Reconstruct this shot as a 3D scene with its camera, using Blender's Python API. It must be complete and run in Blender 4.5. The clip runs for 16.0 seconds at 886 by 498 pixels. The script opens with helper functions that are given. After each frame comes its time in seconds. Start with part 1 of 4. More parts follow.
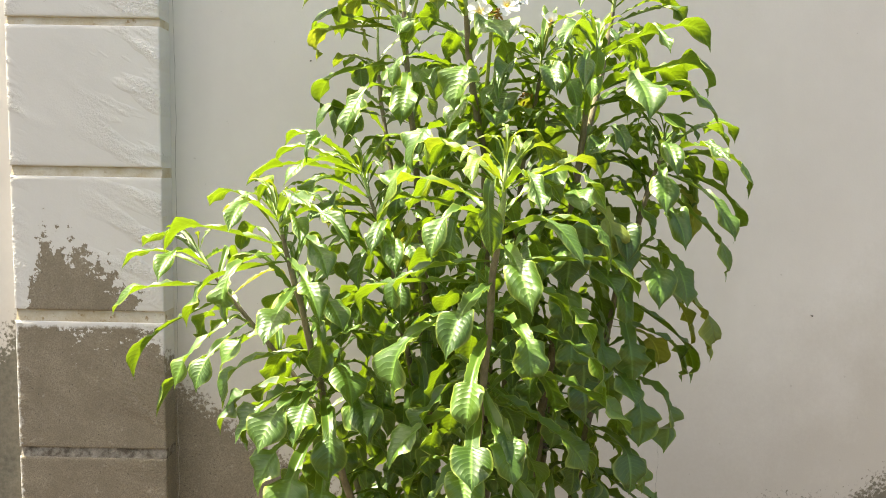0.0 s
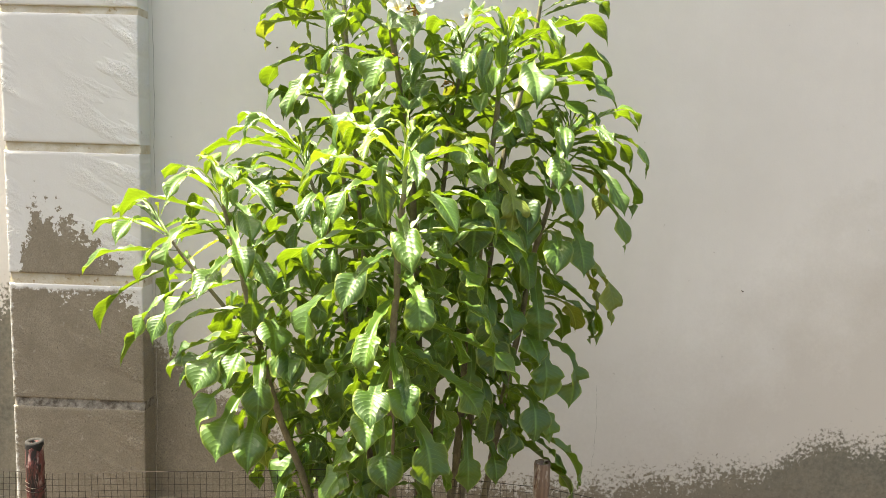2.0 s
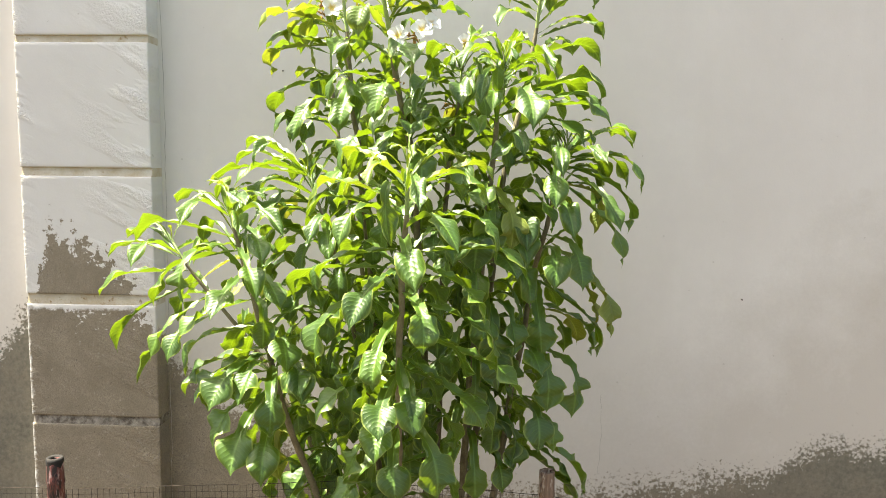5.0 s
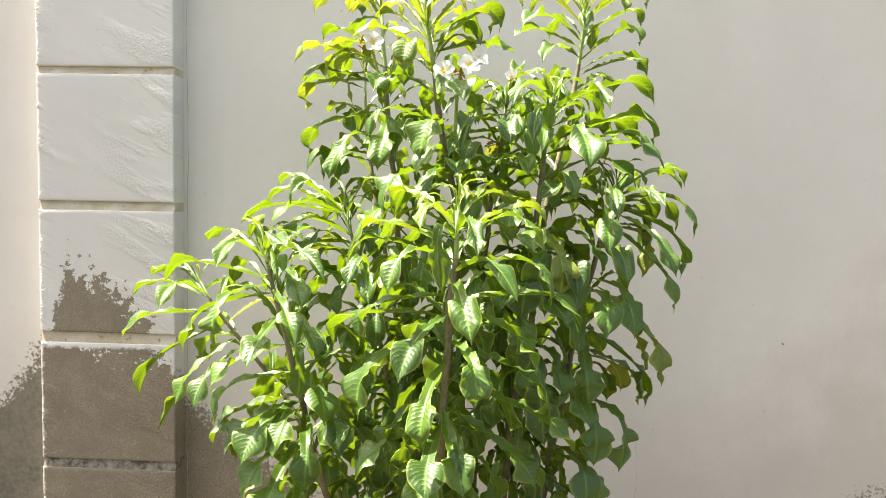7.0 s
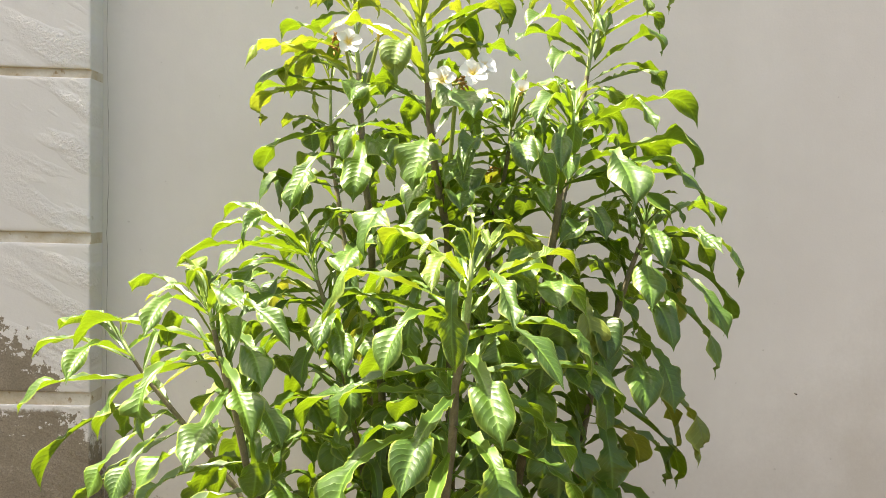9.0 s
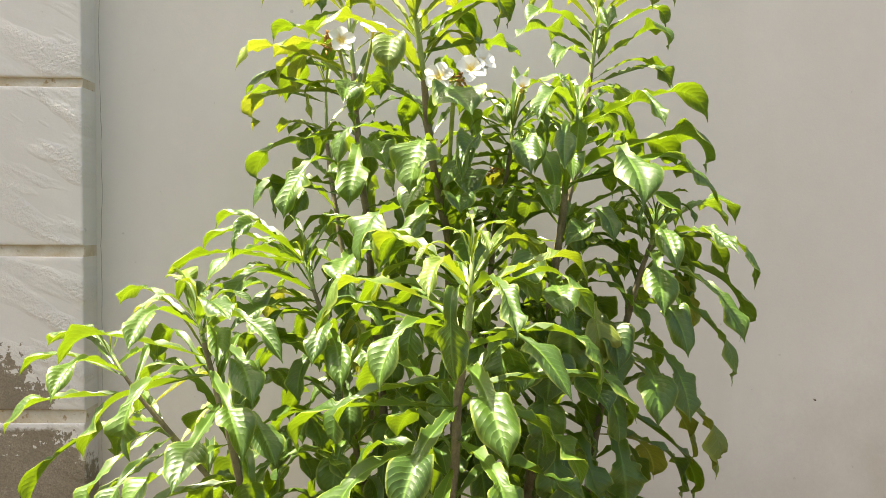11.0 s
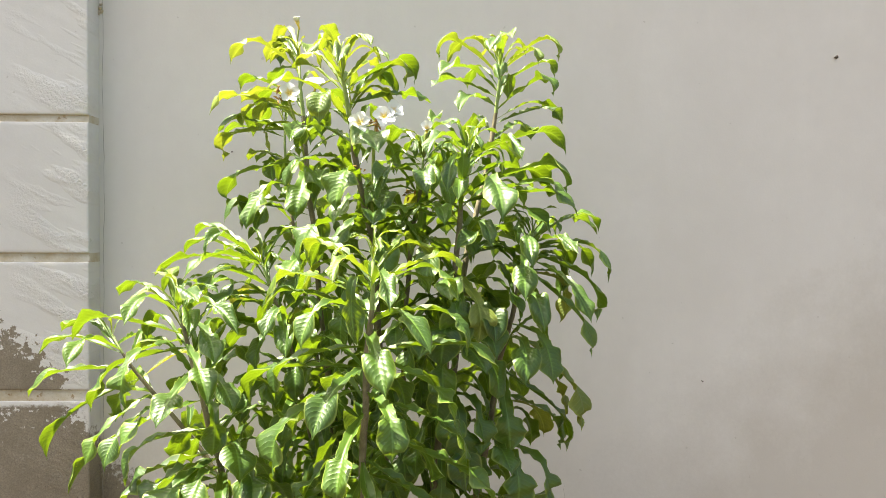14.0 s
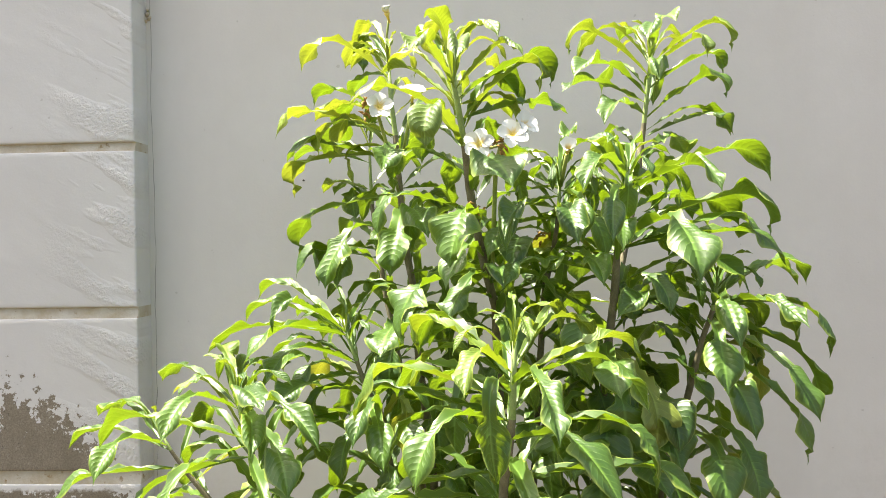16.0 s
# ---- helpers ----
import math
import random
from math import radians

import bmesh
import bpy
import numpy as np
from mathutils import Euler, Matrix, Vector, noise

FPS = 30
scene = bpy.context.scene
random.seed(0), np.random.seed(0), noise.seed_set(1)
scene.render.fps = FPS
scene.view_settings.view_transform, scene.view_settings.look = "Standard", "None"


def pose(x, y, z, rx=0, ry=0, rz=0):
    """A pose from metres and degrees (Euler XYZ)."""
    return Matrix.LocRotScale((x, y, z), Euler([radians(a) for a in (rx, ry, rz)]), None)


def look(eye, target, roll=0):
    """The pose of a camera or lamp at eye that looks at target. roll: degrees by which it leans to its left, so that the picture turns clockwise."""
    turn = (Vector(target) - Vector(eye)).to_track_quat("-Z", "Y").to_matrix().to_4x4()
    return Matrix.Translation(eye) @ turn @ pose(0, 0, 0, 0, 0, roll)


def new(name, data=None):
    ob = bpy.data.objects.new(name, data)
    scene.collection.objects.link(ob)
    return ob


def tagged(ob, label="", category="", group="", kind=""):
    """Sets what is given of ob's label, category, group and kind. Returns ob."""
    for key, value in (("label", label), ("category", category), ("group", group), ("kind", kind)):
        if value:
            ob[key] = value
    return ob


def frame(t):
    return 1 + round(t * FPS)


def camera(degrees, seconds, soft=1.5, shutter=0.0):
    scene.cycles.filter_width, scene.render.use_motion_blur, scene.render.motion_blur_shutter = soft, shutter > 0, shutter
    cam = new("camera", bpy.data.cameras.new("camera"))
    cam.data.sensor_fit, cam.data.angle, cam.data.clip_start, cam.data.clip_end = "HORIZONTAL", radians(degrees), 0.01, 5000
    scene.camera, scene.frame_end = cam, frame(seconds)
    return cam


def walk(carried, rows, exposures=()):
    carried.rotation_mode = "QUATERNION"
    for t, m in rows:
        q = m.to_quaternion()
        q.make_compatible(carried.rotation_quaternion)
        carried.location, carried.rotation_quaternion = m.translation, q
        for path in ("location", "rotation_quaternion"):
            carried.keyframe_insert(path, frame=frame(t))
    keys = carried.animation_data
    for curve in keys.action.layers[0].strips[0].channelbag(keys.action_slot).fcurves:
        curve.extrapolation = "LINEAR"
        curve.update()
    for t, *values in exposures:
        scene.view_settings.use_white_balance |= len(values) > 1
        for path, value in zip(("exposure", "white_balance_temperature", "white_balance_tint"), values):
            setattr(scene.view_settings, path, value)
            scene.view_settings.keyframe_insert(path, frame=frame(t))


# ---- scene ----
cam = camera(60.1, 16.0, soft=0.35)
PATH = [
    (0, (0.105, -0.036, 1.465), (0.089, 1.955, 1.275), 1.0),
    (0.5, (0.174, -0.062, 1.478), (0.148, 1.928, 1.284), 1.1),
    (1, (0.257, -0.137, 1.469), (0.216, 1.852, 1.262), 1.4),
    (1.5, (0.324, -0.205, 1.462), (0.264, 1.781, 1.237), 1.8),
    (2, (0.361, -0.236, 1.467), (0.281, 1.748, 1.227), 1.7),
    (2.5, (0.37, -0.267, 1.477), (0.27, 1.716, 1.238), 1.3),
    (3, (0.378, -0.277, 1.479), (0.277, 1.706, 1.237), 0.9),
    (3.5, (0.386, -0.296, 1.487), (0.29, 1.688, 1.254), 0.7),
    (4, (0.38, -0.307, 1.483), (0.291, 1.677, 1.249), 0.5),
    (4.2, (0.373, -0.3, 1.49), (0.285, 1.683, 1.246), 0.5),
    (6.3, (0.384, -0.3, 1.503), (0.254, 1.689, 1.34), 0.8),
    (6.5, (0.377, -0.281, 1.516), (0.248, 1.708, 1.353), 0.8),
    (7, (0.26, -0.214, 1.517), (0.159, 1.778, 1.379), 1.1),
    (7.5, (0.117, -0.143, 1.527), (0.051, 1.852, 1.406), 1.0),
    (8, (0.017, -0.086, 1.517), (0.014, 1.91, 1.392), 1.1),
    (8.4, (0.003, -0.011, 1.524), (0.051, 1.984, 1.396), 1.5),
    (8.5, (0.016, 0.014, 1.525), (0.069, 2.009, 1.396), 1.6),
    (9, (0.114, 0.174, 1.568), (0.191, 2.17, 1.467), 1.5),
    (9.2, (0.163, 0.243, 1.575), (0.238, 2.239, 1.481), 1.1),
    (11.3, (0.113, 0.241, 1.548), (0.165, 2.238, 1.473), 0.3),
    (11.5, (0.081, 0.196, 1.542), (0.134, 2.194, 1.463), 0.1),
    (12, (-0.003, 0.054, 1.525), (0.096, 2.049, 1.427), -0.3),
    (12.5, (0.036, -0.03, 1.54), (0.17, 1.964, 1.453), -0.1),
    (13, (0.189, -0.101, 1.553), (0.318, 1.893, 1.489), 0.1),
    (13.5, (0.292, -0.193, 1.55), (0.386, 1.804, 1.506), 0.3),
    (14, (0.31, -0.215, 1.549), (0.367, 1.783, 1.508), 0.3),
    (14.5, (0.315, -0.206, 1.551), (0.334, 1.794, 1.504), 0.3),
    (15, (0.293, -0.084, 1.58), (0.273, 1.916, 1.535), -0.0),
    (15.5, (0.2, 0.101, 1.625), (0.14, 2.1, 1.603), -0.5),
    (16, (0.172, 0.308, 1.642), (0.057, 2.305, 1.628), -0.9),
]
EXPOSURES = [(0.0, 2.49, 7150, 3), (1.5, 2.52, 7150, 3), (2.5, 2.59, 7020, 3), (6.5, 2.58, 6970, 4), (8.0, 2.53, 7100, 4), (9.0, 2.42, 7200, 5),
             (11.5, 2.32, 7300, 5), (12.5, 2.31, 7250, 5), (13.5, 2.44, 7000, 4), (15.0, 2.44, 6820, 4), (16.0, 2.37, 6700, 5)]
walk(cam, [(t, look(eye, target, roll)) for t, eye, target, roll in PATH], EXPOSURES)

# ---- light ----
SUN_TO = Vector((-0.38, 0.001, 0.925)).normalized()      # the way to the sun: along the wall, from just behind its face
world = bpy.data.worlds.new("sky")
scene.world = world
world.use_nodes = True
wn = world.node_tree
sky = wn.nodes.new("ShaderNodeTexSky")
sky.sky_type = 'NISHITA'
sky.sun_disc = False
sky.dust_density = 5.0
sky.ozone_density = 0.4
sky.sun_elevation = math.asin(SUN_TO.z)
sky.sun_rotation = math.atan2(SUN_TO.x, SUN_TO.y)
wn.links.new(sky.outputs[0], wn.nodes["Background"].inputs[0])
wn.nodes["Background"].inputs[1].default_value = 0.061
sun = new("sun", bpy.data.lights.new("sun", 'SUN'))
sun.data.energy = 4.0
sun.data.angle = radians(0.5)
sun.data.color = (1.0, 0.94, 0.84)
sun.matrix_world = look(SUN_TO * 20, (0, 0, 0))


# ---- materials ----
class Nodes:
    """Short hand for building one node material."""
    def __init__(self, name):
        self.mat = bpy.data.materials.new(name)
        self.mat.use_nodes = True
        self.tree = self.mat.node_tree
        self.bsdf = self.tree.nodes["Principled BSDF"]
        self.out = self.tree.nodes["Material Output"]

    def node(self, kind, **sets):
        n = self.tree.nodes.new("ShaderNode" + kind)
        for key, value in sets.items():
            if key == "op":
                n.operation = value
            elif key == "data":
                n.data_type = value
        return n

    def link(self, a, b):
        self.tree.links.new(a, b)

    def feed(self, value, socket):
        if isinstance(value, (int, float)):
            socket.default_value = value
        elif isinstance(value, tuple):
            socket.default_value = value if len(value) == 4 or socket.type == 'VECTOR' else (*value, 1)
        else:
            self.link(value, socket)

    def math(self, op, a, b=0.0, c=None, clamp=False):
        n = self.node("Math", op=op)
        n.use_clamp = clamp
        self.feed(a, n.inputs[0])
        self.feed(b, n.inputs[1])
        if c is not None:
            self.feed(c, n.inputs[2])
        return n.outputs[0]

    def noise(self, scale, detail=4.0, rough=0.55, vec=None, stretch=None, distort=0.0):
        n = self.node("TexNoise")
        n.inputs["Scale"].default_value = scale
        n.inputs["Detail"].default_value = detail
        n.inputs["Roughness"].default_value = rough
        n.inputs["Distortion"].default_value = distort
        src = vec if vec is not None else self.place()
        if stretch:
            m = self.node("Mapping")
            m.inputs["Scale"].default_value = stretch
            self.link(src, m.inputs["Vector"])
            src = m.outputs[0]
        self.link(src, n.inputs["Vector"])
        return n.outputs["Fac"]

    def place(self):
        return self.node("NewGeometry").outputs["Position"]

    def coords(self):
        n = self.node("SeparateXYZ")
        self.link(self.place(), n.inputs[0])
        return n.outputs

    def mix(self, fac, a, b, blend='MIX'):
        n = self.node("Mix", data='RGBA')
        n.blend_type = blend
        self.feed(fac, n.inputs[0])
        self.feed(a, n.inputs[6])
        self.feed(b, n.inputs[7])
        return n.outputs[2]

    def ramp(self, fac, *stops):
        n = self.node("ValToRGB")
        els = n.color_ramp.elements
        while len(els) < len(stops):
            els.new(0.5)
        for e, (p, c) in zip(els, stops):
            e.position = p
            e.color = (c, c, c, 1) if isinstance(c, (int, float)) else (*c, 1)
        self.feed(fac, n.inputs[0])
        return n.outputs[0]

    def bump(self, height, strength=0.3, distance=0.01, after=None):
        n = self.node("Bump")
        n.inputs["Strength"].default_value = strength
        n.inputs["Distance"].default_value = distance
        self.link(height, n.inputs["Height"])
        if after is not None:
            self.link(after, n.inputs["Normal"])
        return n.outputs[0]

    def done(self, color, rough=0.8, normal=None, spec=0.5, metal=0.0):
        self.feed(color, self.bsdf.inputs["Base Color"])
        self.feed(rough, self.bsdf.inputs["Roughness"])
        self.bsdf.inputs["Specular IOR Level"].default_value = spec
        self.bsdf.inputs["Metallic"].default_value = metal
        if normal is not None:
            self.link(normal, self.bsdf.inputs["Normal"])
        return self.mat


def masonry(name, paint, profile, x0, x1, upper=None, split=0.0, border=None, fleck=48.0, rag=0.36, moss=None):
    """Limewashed plaster whose paint has flaked off below a wavering damp line. profile: heights of that line at even
    steps from x0 to x1.
    upper: the same for a second patch that begins above the height split; border: the two edges along which the paint
    has held; moss: the stretch of x over which dark algae thicken; with it the cement also goes darker left of the
    pier."""
    m = Nodes(name)
    x, y, z = m.coords()
    fac = m.math('DIVIDE', m.math('SUBTRACT', x, x0), x1 - x0, clamp=True)
    line = m.math('MULTIPLY', m.ramp(fac, *[(i / (len(profile) - 1), h / 3) for i, h in enumerate(profile)]), 3.0)
    if upper:
        line2 = m.math('MULTIPLY', m.ramp(fac, *[(i / (len(upper) - 1), h / 3) for i, h in enumerate(upper)]), 3.0)
        above = m.math('GREATER_THAN', z, split)
        line = m.math('ADD', m.math('MULTIPLY', line, m.math('SUBTRACT', 1.0, above)), m.math('MULTIPLY', line2, above))
    big = m.noise(5.0, 6.0, 0.6)
    fine = m.noise(fleck, 5.0, 0.68)
    edge = m.math('ADD', m.math('MULTIPLY', m.math('SUBTRACT', big, 0.5), 0.18), m.math('MULTIPLY', m.math('SUBTRACT', fine, 0.5), rag))
    depth = m.math('ADD', m.math('SUBTRACT', line, z), edge)
    if border is not None:
        ragged = m.math('MULTIPLY', m.math('SUBTRACT', fine, 0.5), 0.08)
        depth = m.math('MINIMUM', depth, m.math('ADD', m.math('SUBTRACT', x, border[0]), m.math('MULTIPLY', ragged, 0.6)))
        depth = m.math('MINIMUM', depth, m.math('ADD', m.math('SUBTRACT', m.math('MULTIPLY', m.math('SUBTRACT', 1.0, z), 0.30), m.math('SUBTRACT', x, border[1])), ragged))
        if upper:
            under = m.math('ADD', m.math('SUBTRACT', split - 0.032, z), m.math('MULTIPLY', ragged, 0.5))
            depth = m.math('MINIMUM', depth, m.math('ADD', under, m.math('MULTIPLY', above, 9.0)))
    bare = m.math('MULTIPLY', depth, 20.0 if moss else 90.0, clamp=True)
    reach = 0.42 if moss else 0.10
    if moss:                                                         # blotchy grime plus a painted falloff of light towards the wall's lower right
        wall_falloff = m.math('MULTIPLY', m.math('SUBTRACT', x, 0.75), 0.62, clamp=True)
        reach = m.math('ADD', m.math('MULTIPLY', m.math('MULTIPLY', wall_falloff, m.ramp(big, (0.25, 0.45), (0.65, 1.0))), 1.1), reach)
    grime_falloff = m.math('MULTIPLY', m.math('ADD', depth, reach), 1.5 if moss else 3.2, clamp=True)
    tone = m.noise(1.6, 5.0, 0.6)
    streak = m.noise(3.0, 4.0, 0.6, stretch=(3.0, 3.0, 0.5))
    coat = m.mix(m.ramp(tone, (0.3, 0.0), (0.7, 1.0)), paint, tuple(c * f for c, f in zip(paint, (0.90, 0.885, 0.87))))
    coat = m.mix(m.math('MULTIPLY', m.ramp(streak, (0.45, 0.0), (0.75, 1.0)), 0.25), coat, tuple(c * f for c, f in zip(paint, (0.88, 0.86, 0.83))))
    mottle = m.ramp(m.noise(17.0, 5.0, 0.7), (0.35, 0.0), (0.65, 1.0))
    coat = m.mix(m.math('MULTIPLY', mottle, 0.30), coat, tuple(c * 0.88 for c in paint))
    specks = m.ramp(m.noise(34.0, 2.0, 0.5), (0.735, 0.0), (0.75, 1.0))
    coat = m.mix(m.math('MULTIPLY', specks, 0.35), coat, (0.33, 0.29, 0.24))
    coat = m.mix(m.math('MULTIPLY', grime_falloff, 0.52 if moss else 0.22), coat, (0.42, 0.375, 0.315))
    grain = m.noise(220.0, 3.0, 0.7)
    patch = m.noise(9.0, 6.0, 0.65)
    cement = m.mix(m.ramp(patch, (0.3, 0.0), (0.72, 1.0)), (0.225, 0.185, 0.132), (0.33, 0.28, 0.21))
    cement = m.mix(m.ramp(grain, (0.38, 0.0), (0.66, 0.9)), cement, (0.17, 0.145, 0.11))
    pits = m.math('MULTIPLY', m.ramp(m.noise(105.0, 2.0, 0.5), (0.66, 0.0), (0.73, 1.0)), 0.6)
    cement = m.mix(pits, cement, (0.07, 0.06, 0.05))
    salt = m.ramp(m.noise(28.0, 6.0, 0.75), (0.60, 0.0), (0.68, 1.0))
    cement = m.mix(m.math('MULTIPLY', salt, 0.30), cement, (0.52, 0.48, 0.42))
    if moss:
        green = m.math('DIVIDE', m.math('SUBTRACT', x, moss[0]), moss[1] - moss[0], clamp=True)
        # the same darker tone again, left of x = -1.2
        green = m.math('MAXIMUM', green, m.math('MULTIPLY', m.math('SUBTRACT', -1.2, x), 5.0, clamp=True))
        green = m.math('MULTIPLY', green, m.ramp(m.noise(7.0, 5.0, 0.65), (0.25, 0.35), (0.6, 1.0)))
        cement = m.mix(green, cement, m.mix(m.ramp(m.noise(60.0, 4.0, 0.7), (0.30, 0.0), (0.70, 1.0)), (0.105, 0.097, 0.073), (0.19, 0.178, 0.142)))
    colour = m.mix(bare, coat, cement)
    relief = m.math('ADD', m.math('MULTIPLY', m.noise(130.0, 4.0, 0.6), 0.5), m.math('MULTIPLY', m.noise(14.0, 3.0, 0.5), 0.7))
    relief = m.math('SUBTRACT', relief, m.math('MULTIPLY', bare, 0.5))
    relief = m.math('SUBTRACT', relief, m.math('MULTIPLY', pits, m.math('MULTIPLY', bare, 0.5)))
    normal = m.bump(relief, 0.25, 0.003)
    if border is not None:                                           # slanting bump bands stand in for dappled sun towards both edges of the pier
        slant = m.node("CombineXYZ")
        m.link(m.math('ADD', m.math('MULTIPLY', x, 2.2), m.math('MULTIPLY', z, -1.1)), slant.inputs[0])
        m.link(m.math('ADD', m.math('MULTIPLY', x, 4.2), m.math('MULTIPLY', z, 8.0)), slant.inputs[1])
        dapple_band = m.ramp(m.noise(1.0, 3.0, 0.55, slant.outputs[0]), (0.46, 0.0), (0.58, 1.0))
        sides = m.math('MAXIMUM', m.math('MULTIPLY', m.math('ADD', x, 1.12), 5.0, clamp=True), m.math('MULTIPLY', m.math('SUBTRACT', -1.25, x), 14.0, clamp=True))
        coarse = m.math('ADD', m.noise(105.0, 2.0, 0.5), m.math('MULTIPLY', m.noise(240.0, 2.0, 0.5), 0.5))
        normal = m.bump(m.math('MULTIPLY', m.math('MULTIPLY', dapple_band, sides), coarse), 1.0, 0.0055, normal)
    return m.done(colour, m.math('ADD', 0.62, m.math('MULTIPLY', bare, 0.28)), normal, 0.35)


def plain(name, a, b, scale, rough=0.8, bump=0.3, distance=0.003, stretch=None, spec=0.4, metal=0.0):
    m = Nodes(name)
    v = m.noise(scale, 6.0, 0.62, stretch=stretch)
    w = m.noise(scale * 7, 4.0, 0.6, stretch=stretch)
    c = m.mix(m.ramp(v, (0.32, 0.0), (0.68, 1.0)), a, b)
    c = m.mix(m.math('MULTIPLY', m.ramp(w, (0.4, 0.0), (0.7, 1.0)), 0.4), c, tuple(k * 0.6 for k in a))
    return m.done(c, rough, m.bump(m.math('ADD', v, w), bump, distance), spec, metal)


def leaf_material(name, dark, light, glow, share, gloss=0.38):
    """A thin leaf: waxy top with a pale rib, veins and margin, and light that comes through it."""
    m = Nodes(name)
    uv = m.node("UVMap").outputs[0]
    sep = m.node("SeparateXYZ")
    m.link(uv, sep.inputs[0])
    across, along = sep.outputs[0], sep.outputs[1]
    side = m.math('ABSOLUTE', m.math('SUBTRACT', across, 0.5))
    chance = m.node("ObjectInfo").outputs["Random"]
    tone = m.noise(22.0, 4.0, 0.6)
    col = m.mix(m.math('MULTIPLY', m.math('ADD', chance, m.math('MULTIPLY', tone, 0.7)), 0.60, clamp=True), dark, light)
    rib = m.math('SUBTRACT', 1.0, m.math('MULTIPLY', side, 19.0), clamp=True)
    sweep = m.math('MULTIPLY', m.math('POWER', side, 1.25), 6.2)
    count = m.math('ADD', m.math('MULTIPLY', along, 26.0), m.math('MULTIPLY', m.noise(26.0, 2.0, 0.5), 1.5))
    wave = m.math('FRACT', m.math('SUBTRACT', count, sweep))
    puff = m.math('ABSOLUTE', m.math('SUBTRACT', wave, 0.5))
    vein = m.math('SUBTRACT', 1.0, m.math('MULTIPLY', m.math('SUBTRACT', 0.5, puff), 9.0), clamp=True)
    blade = m.math('MULTIPLY', m.math('SUBTRACT', along, 0.52), 7.0, clamp=True)
    vein = m.math('MULTIPLY', vein, blade)
    margin = m.math('MULTIPLY', m.math('SUBTRACT', side, 0.435), 22.0, clamp=True)
    pale = tuple(min(1, c * 1.7 + 0.03) for c in light)
    col = m.mix(m.math('MULTIPLY', rib, 0.85), col, pale)
    col = m.mix(m.math('MULTIPLY', vein, 0.38), col, pale)
    col = m.mix(m.math('MULTIPLY', margin, 0.5), col, (0.38, 0.44, 0.08))
    spots = m.ramp(m.noise(150.0, 2.0, 0.5), (0.73, 0.0), (0.79, 1.0))
    col = m.mix(m.math('MULTIPLY', spots, 0.4), col, (0.16, 0.14, 0.03))
    cushion = m.math('POWER', m.math('MULTIPLY', m.math('SUBTRACT', 0.5, puff), 2.0), 0.35)
    relief = m.math('ADD', m.math('MULTIPLY', m.noise(60.0, 3.0, 0.6), 0.55), m.math('MULTIPLY', cushion, blade))
    normal = m.bump(relief, 0.52, 0.0013)
    m.done(col, m.math('ADD', gloss, m.math('MULTIPLY', tone, 0.18)), normal, 0.72)
    thin = m.node("BsdfTranslucent")
    m.feed(m.mix(m.math('MULTIPLY', vein, 0.35), glow, tuple(c * 0.6 for c in glow)), thin.inputs[0])
    m.link(normal, thin.inputs["Normal"])
    both = m.node("MixShader")
    both.inputs[0].default_value = share
    m.link(m.bsdf.outputs[0], both.inputs[1])
    m.link(thin.outputs[0], both.inputs[2])
    m.link(both.outputs[0], m.out.inputs[0])
    return m.mat


CREAM = (0.69, 0.66, 0.62)
WALL = masonry("limewash_wall", CREAM, [0.68, 1.00, 0.95, 0.72, 0.52, 0.32, 0.26, 0.26, 0.26, 0.29, 0.33, 0.38, 0.50, 0.49], -1.60, 2.0, fleck=75.0, rag=0.38, moss=(0.5, 1.9))
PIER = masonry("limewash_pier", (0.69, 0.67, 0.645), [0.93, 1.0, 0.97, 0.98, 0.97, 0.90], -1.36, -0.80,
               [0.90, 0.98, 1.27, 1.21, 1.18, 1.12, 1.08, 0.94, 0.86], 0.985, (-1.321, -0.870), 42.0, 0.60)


def joint_material():
    """Yellowed limewash in the grooves, with rust specks; bare dark mortar near the ground."""
    m = Nodes("joint_mortar")
    x, y, z = m.coords()
    c = m.mix(m.ramp(m.noise(14.0, 4.0, 0.6), (0.35, 0.0), (0.65, 1.0)), (0.46, 0.38, 0.26), (0.60, 0.55, 0.46))
    c = m.mix(m.math('MULTIPLY', m.ramp(m.noise(40.0, 3.0, 0.6), (0.60, 0.0), (0.68, 1.0)), 0.8), c, (0.27, 0.17, 0.07))
    low = m.math('MULTIPLY', m.math('SUBTRACT', 0.75, z), 40.0, clamp=True)
    dark = m.mix(m.ramp(m.noise(30.0, 5.0, 0.7), (0.40, 0.0), (0.62, 1.0)), (0.10, 0.08, 0.06), (0.34, 0.30, 0.25))
    return m.done(m.mix(low, c, dark), 0.8, m.bump(m.noise(90.0, 4.0, 0.6), 0.5, 0.003), 0.3)


JOINT = joint_material()
SOIL = plain("dry_soil", (0.060, 0.045, 0.028), (0.098, 0.077, 0.052), 6.0, 0.95, 0.8, 0.02)
CRACK = plain("crack_dirt", (0.32, 0.30, 0.26), (0.50, 0.47, 0.42), 40.0, 0.95)
BARK = plain("stem_bark", (0.13, 0.108, 0.066), (0.26, 0.222, 0.142), 55.0, 0.75, 0.6, 0.002, (1, 1, 0.5))
STALK = plain("flower_stalk_green", (0.25, 0.30, 0.06), (0.36, 0.40, 0.12), 50.0, 0.5, 0.3, 0.001)
GREENWOOD = plain("green_stem", (0.22, 0.30, 0.08), (0.34, 0.40, 0.16), 50.0, 0.5, 0.3, 0.001)


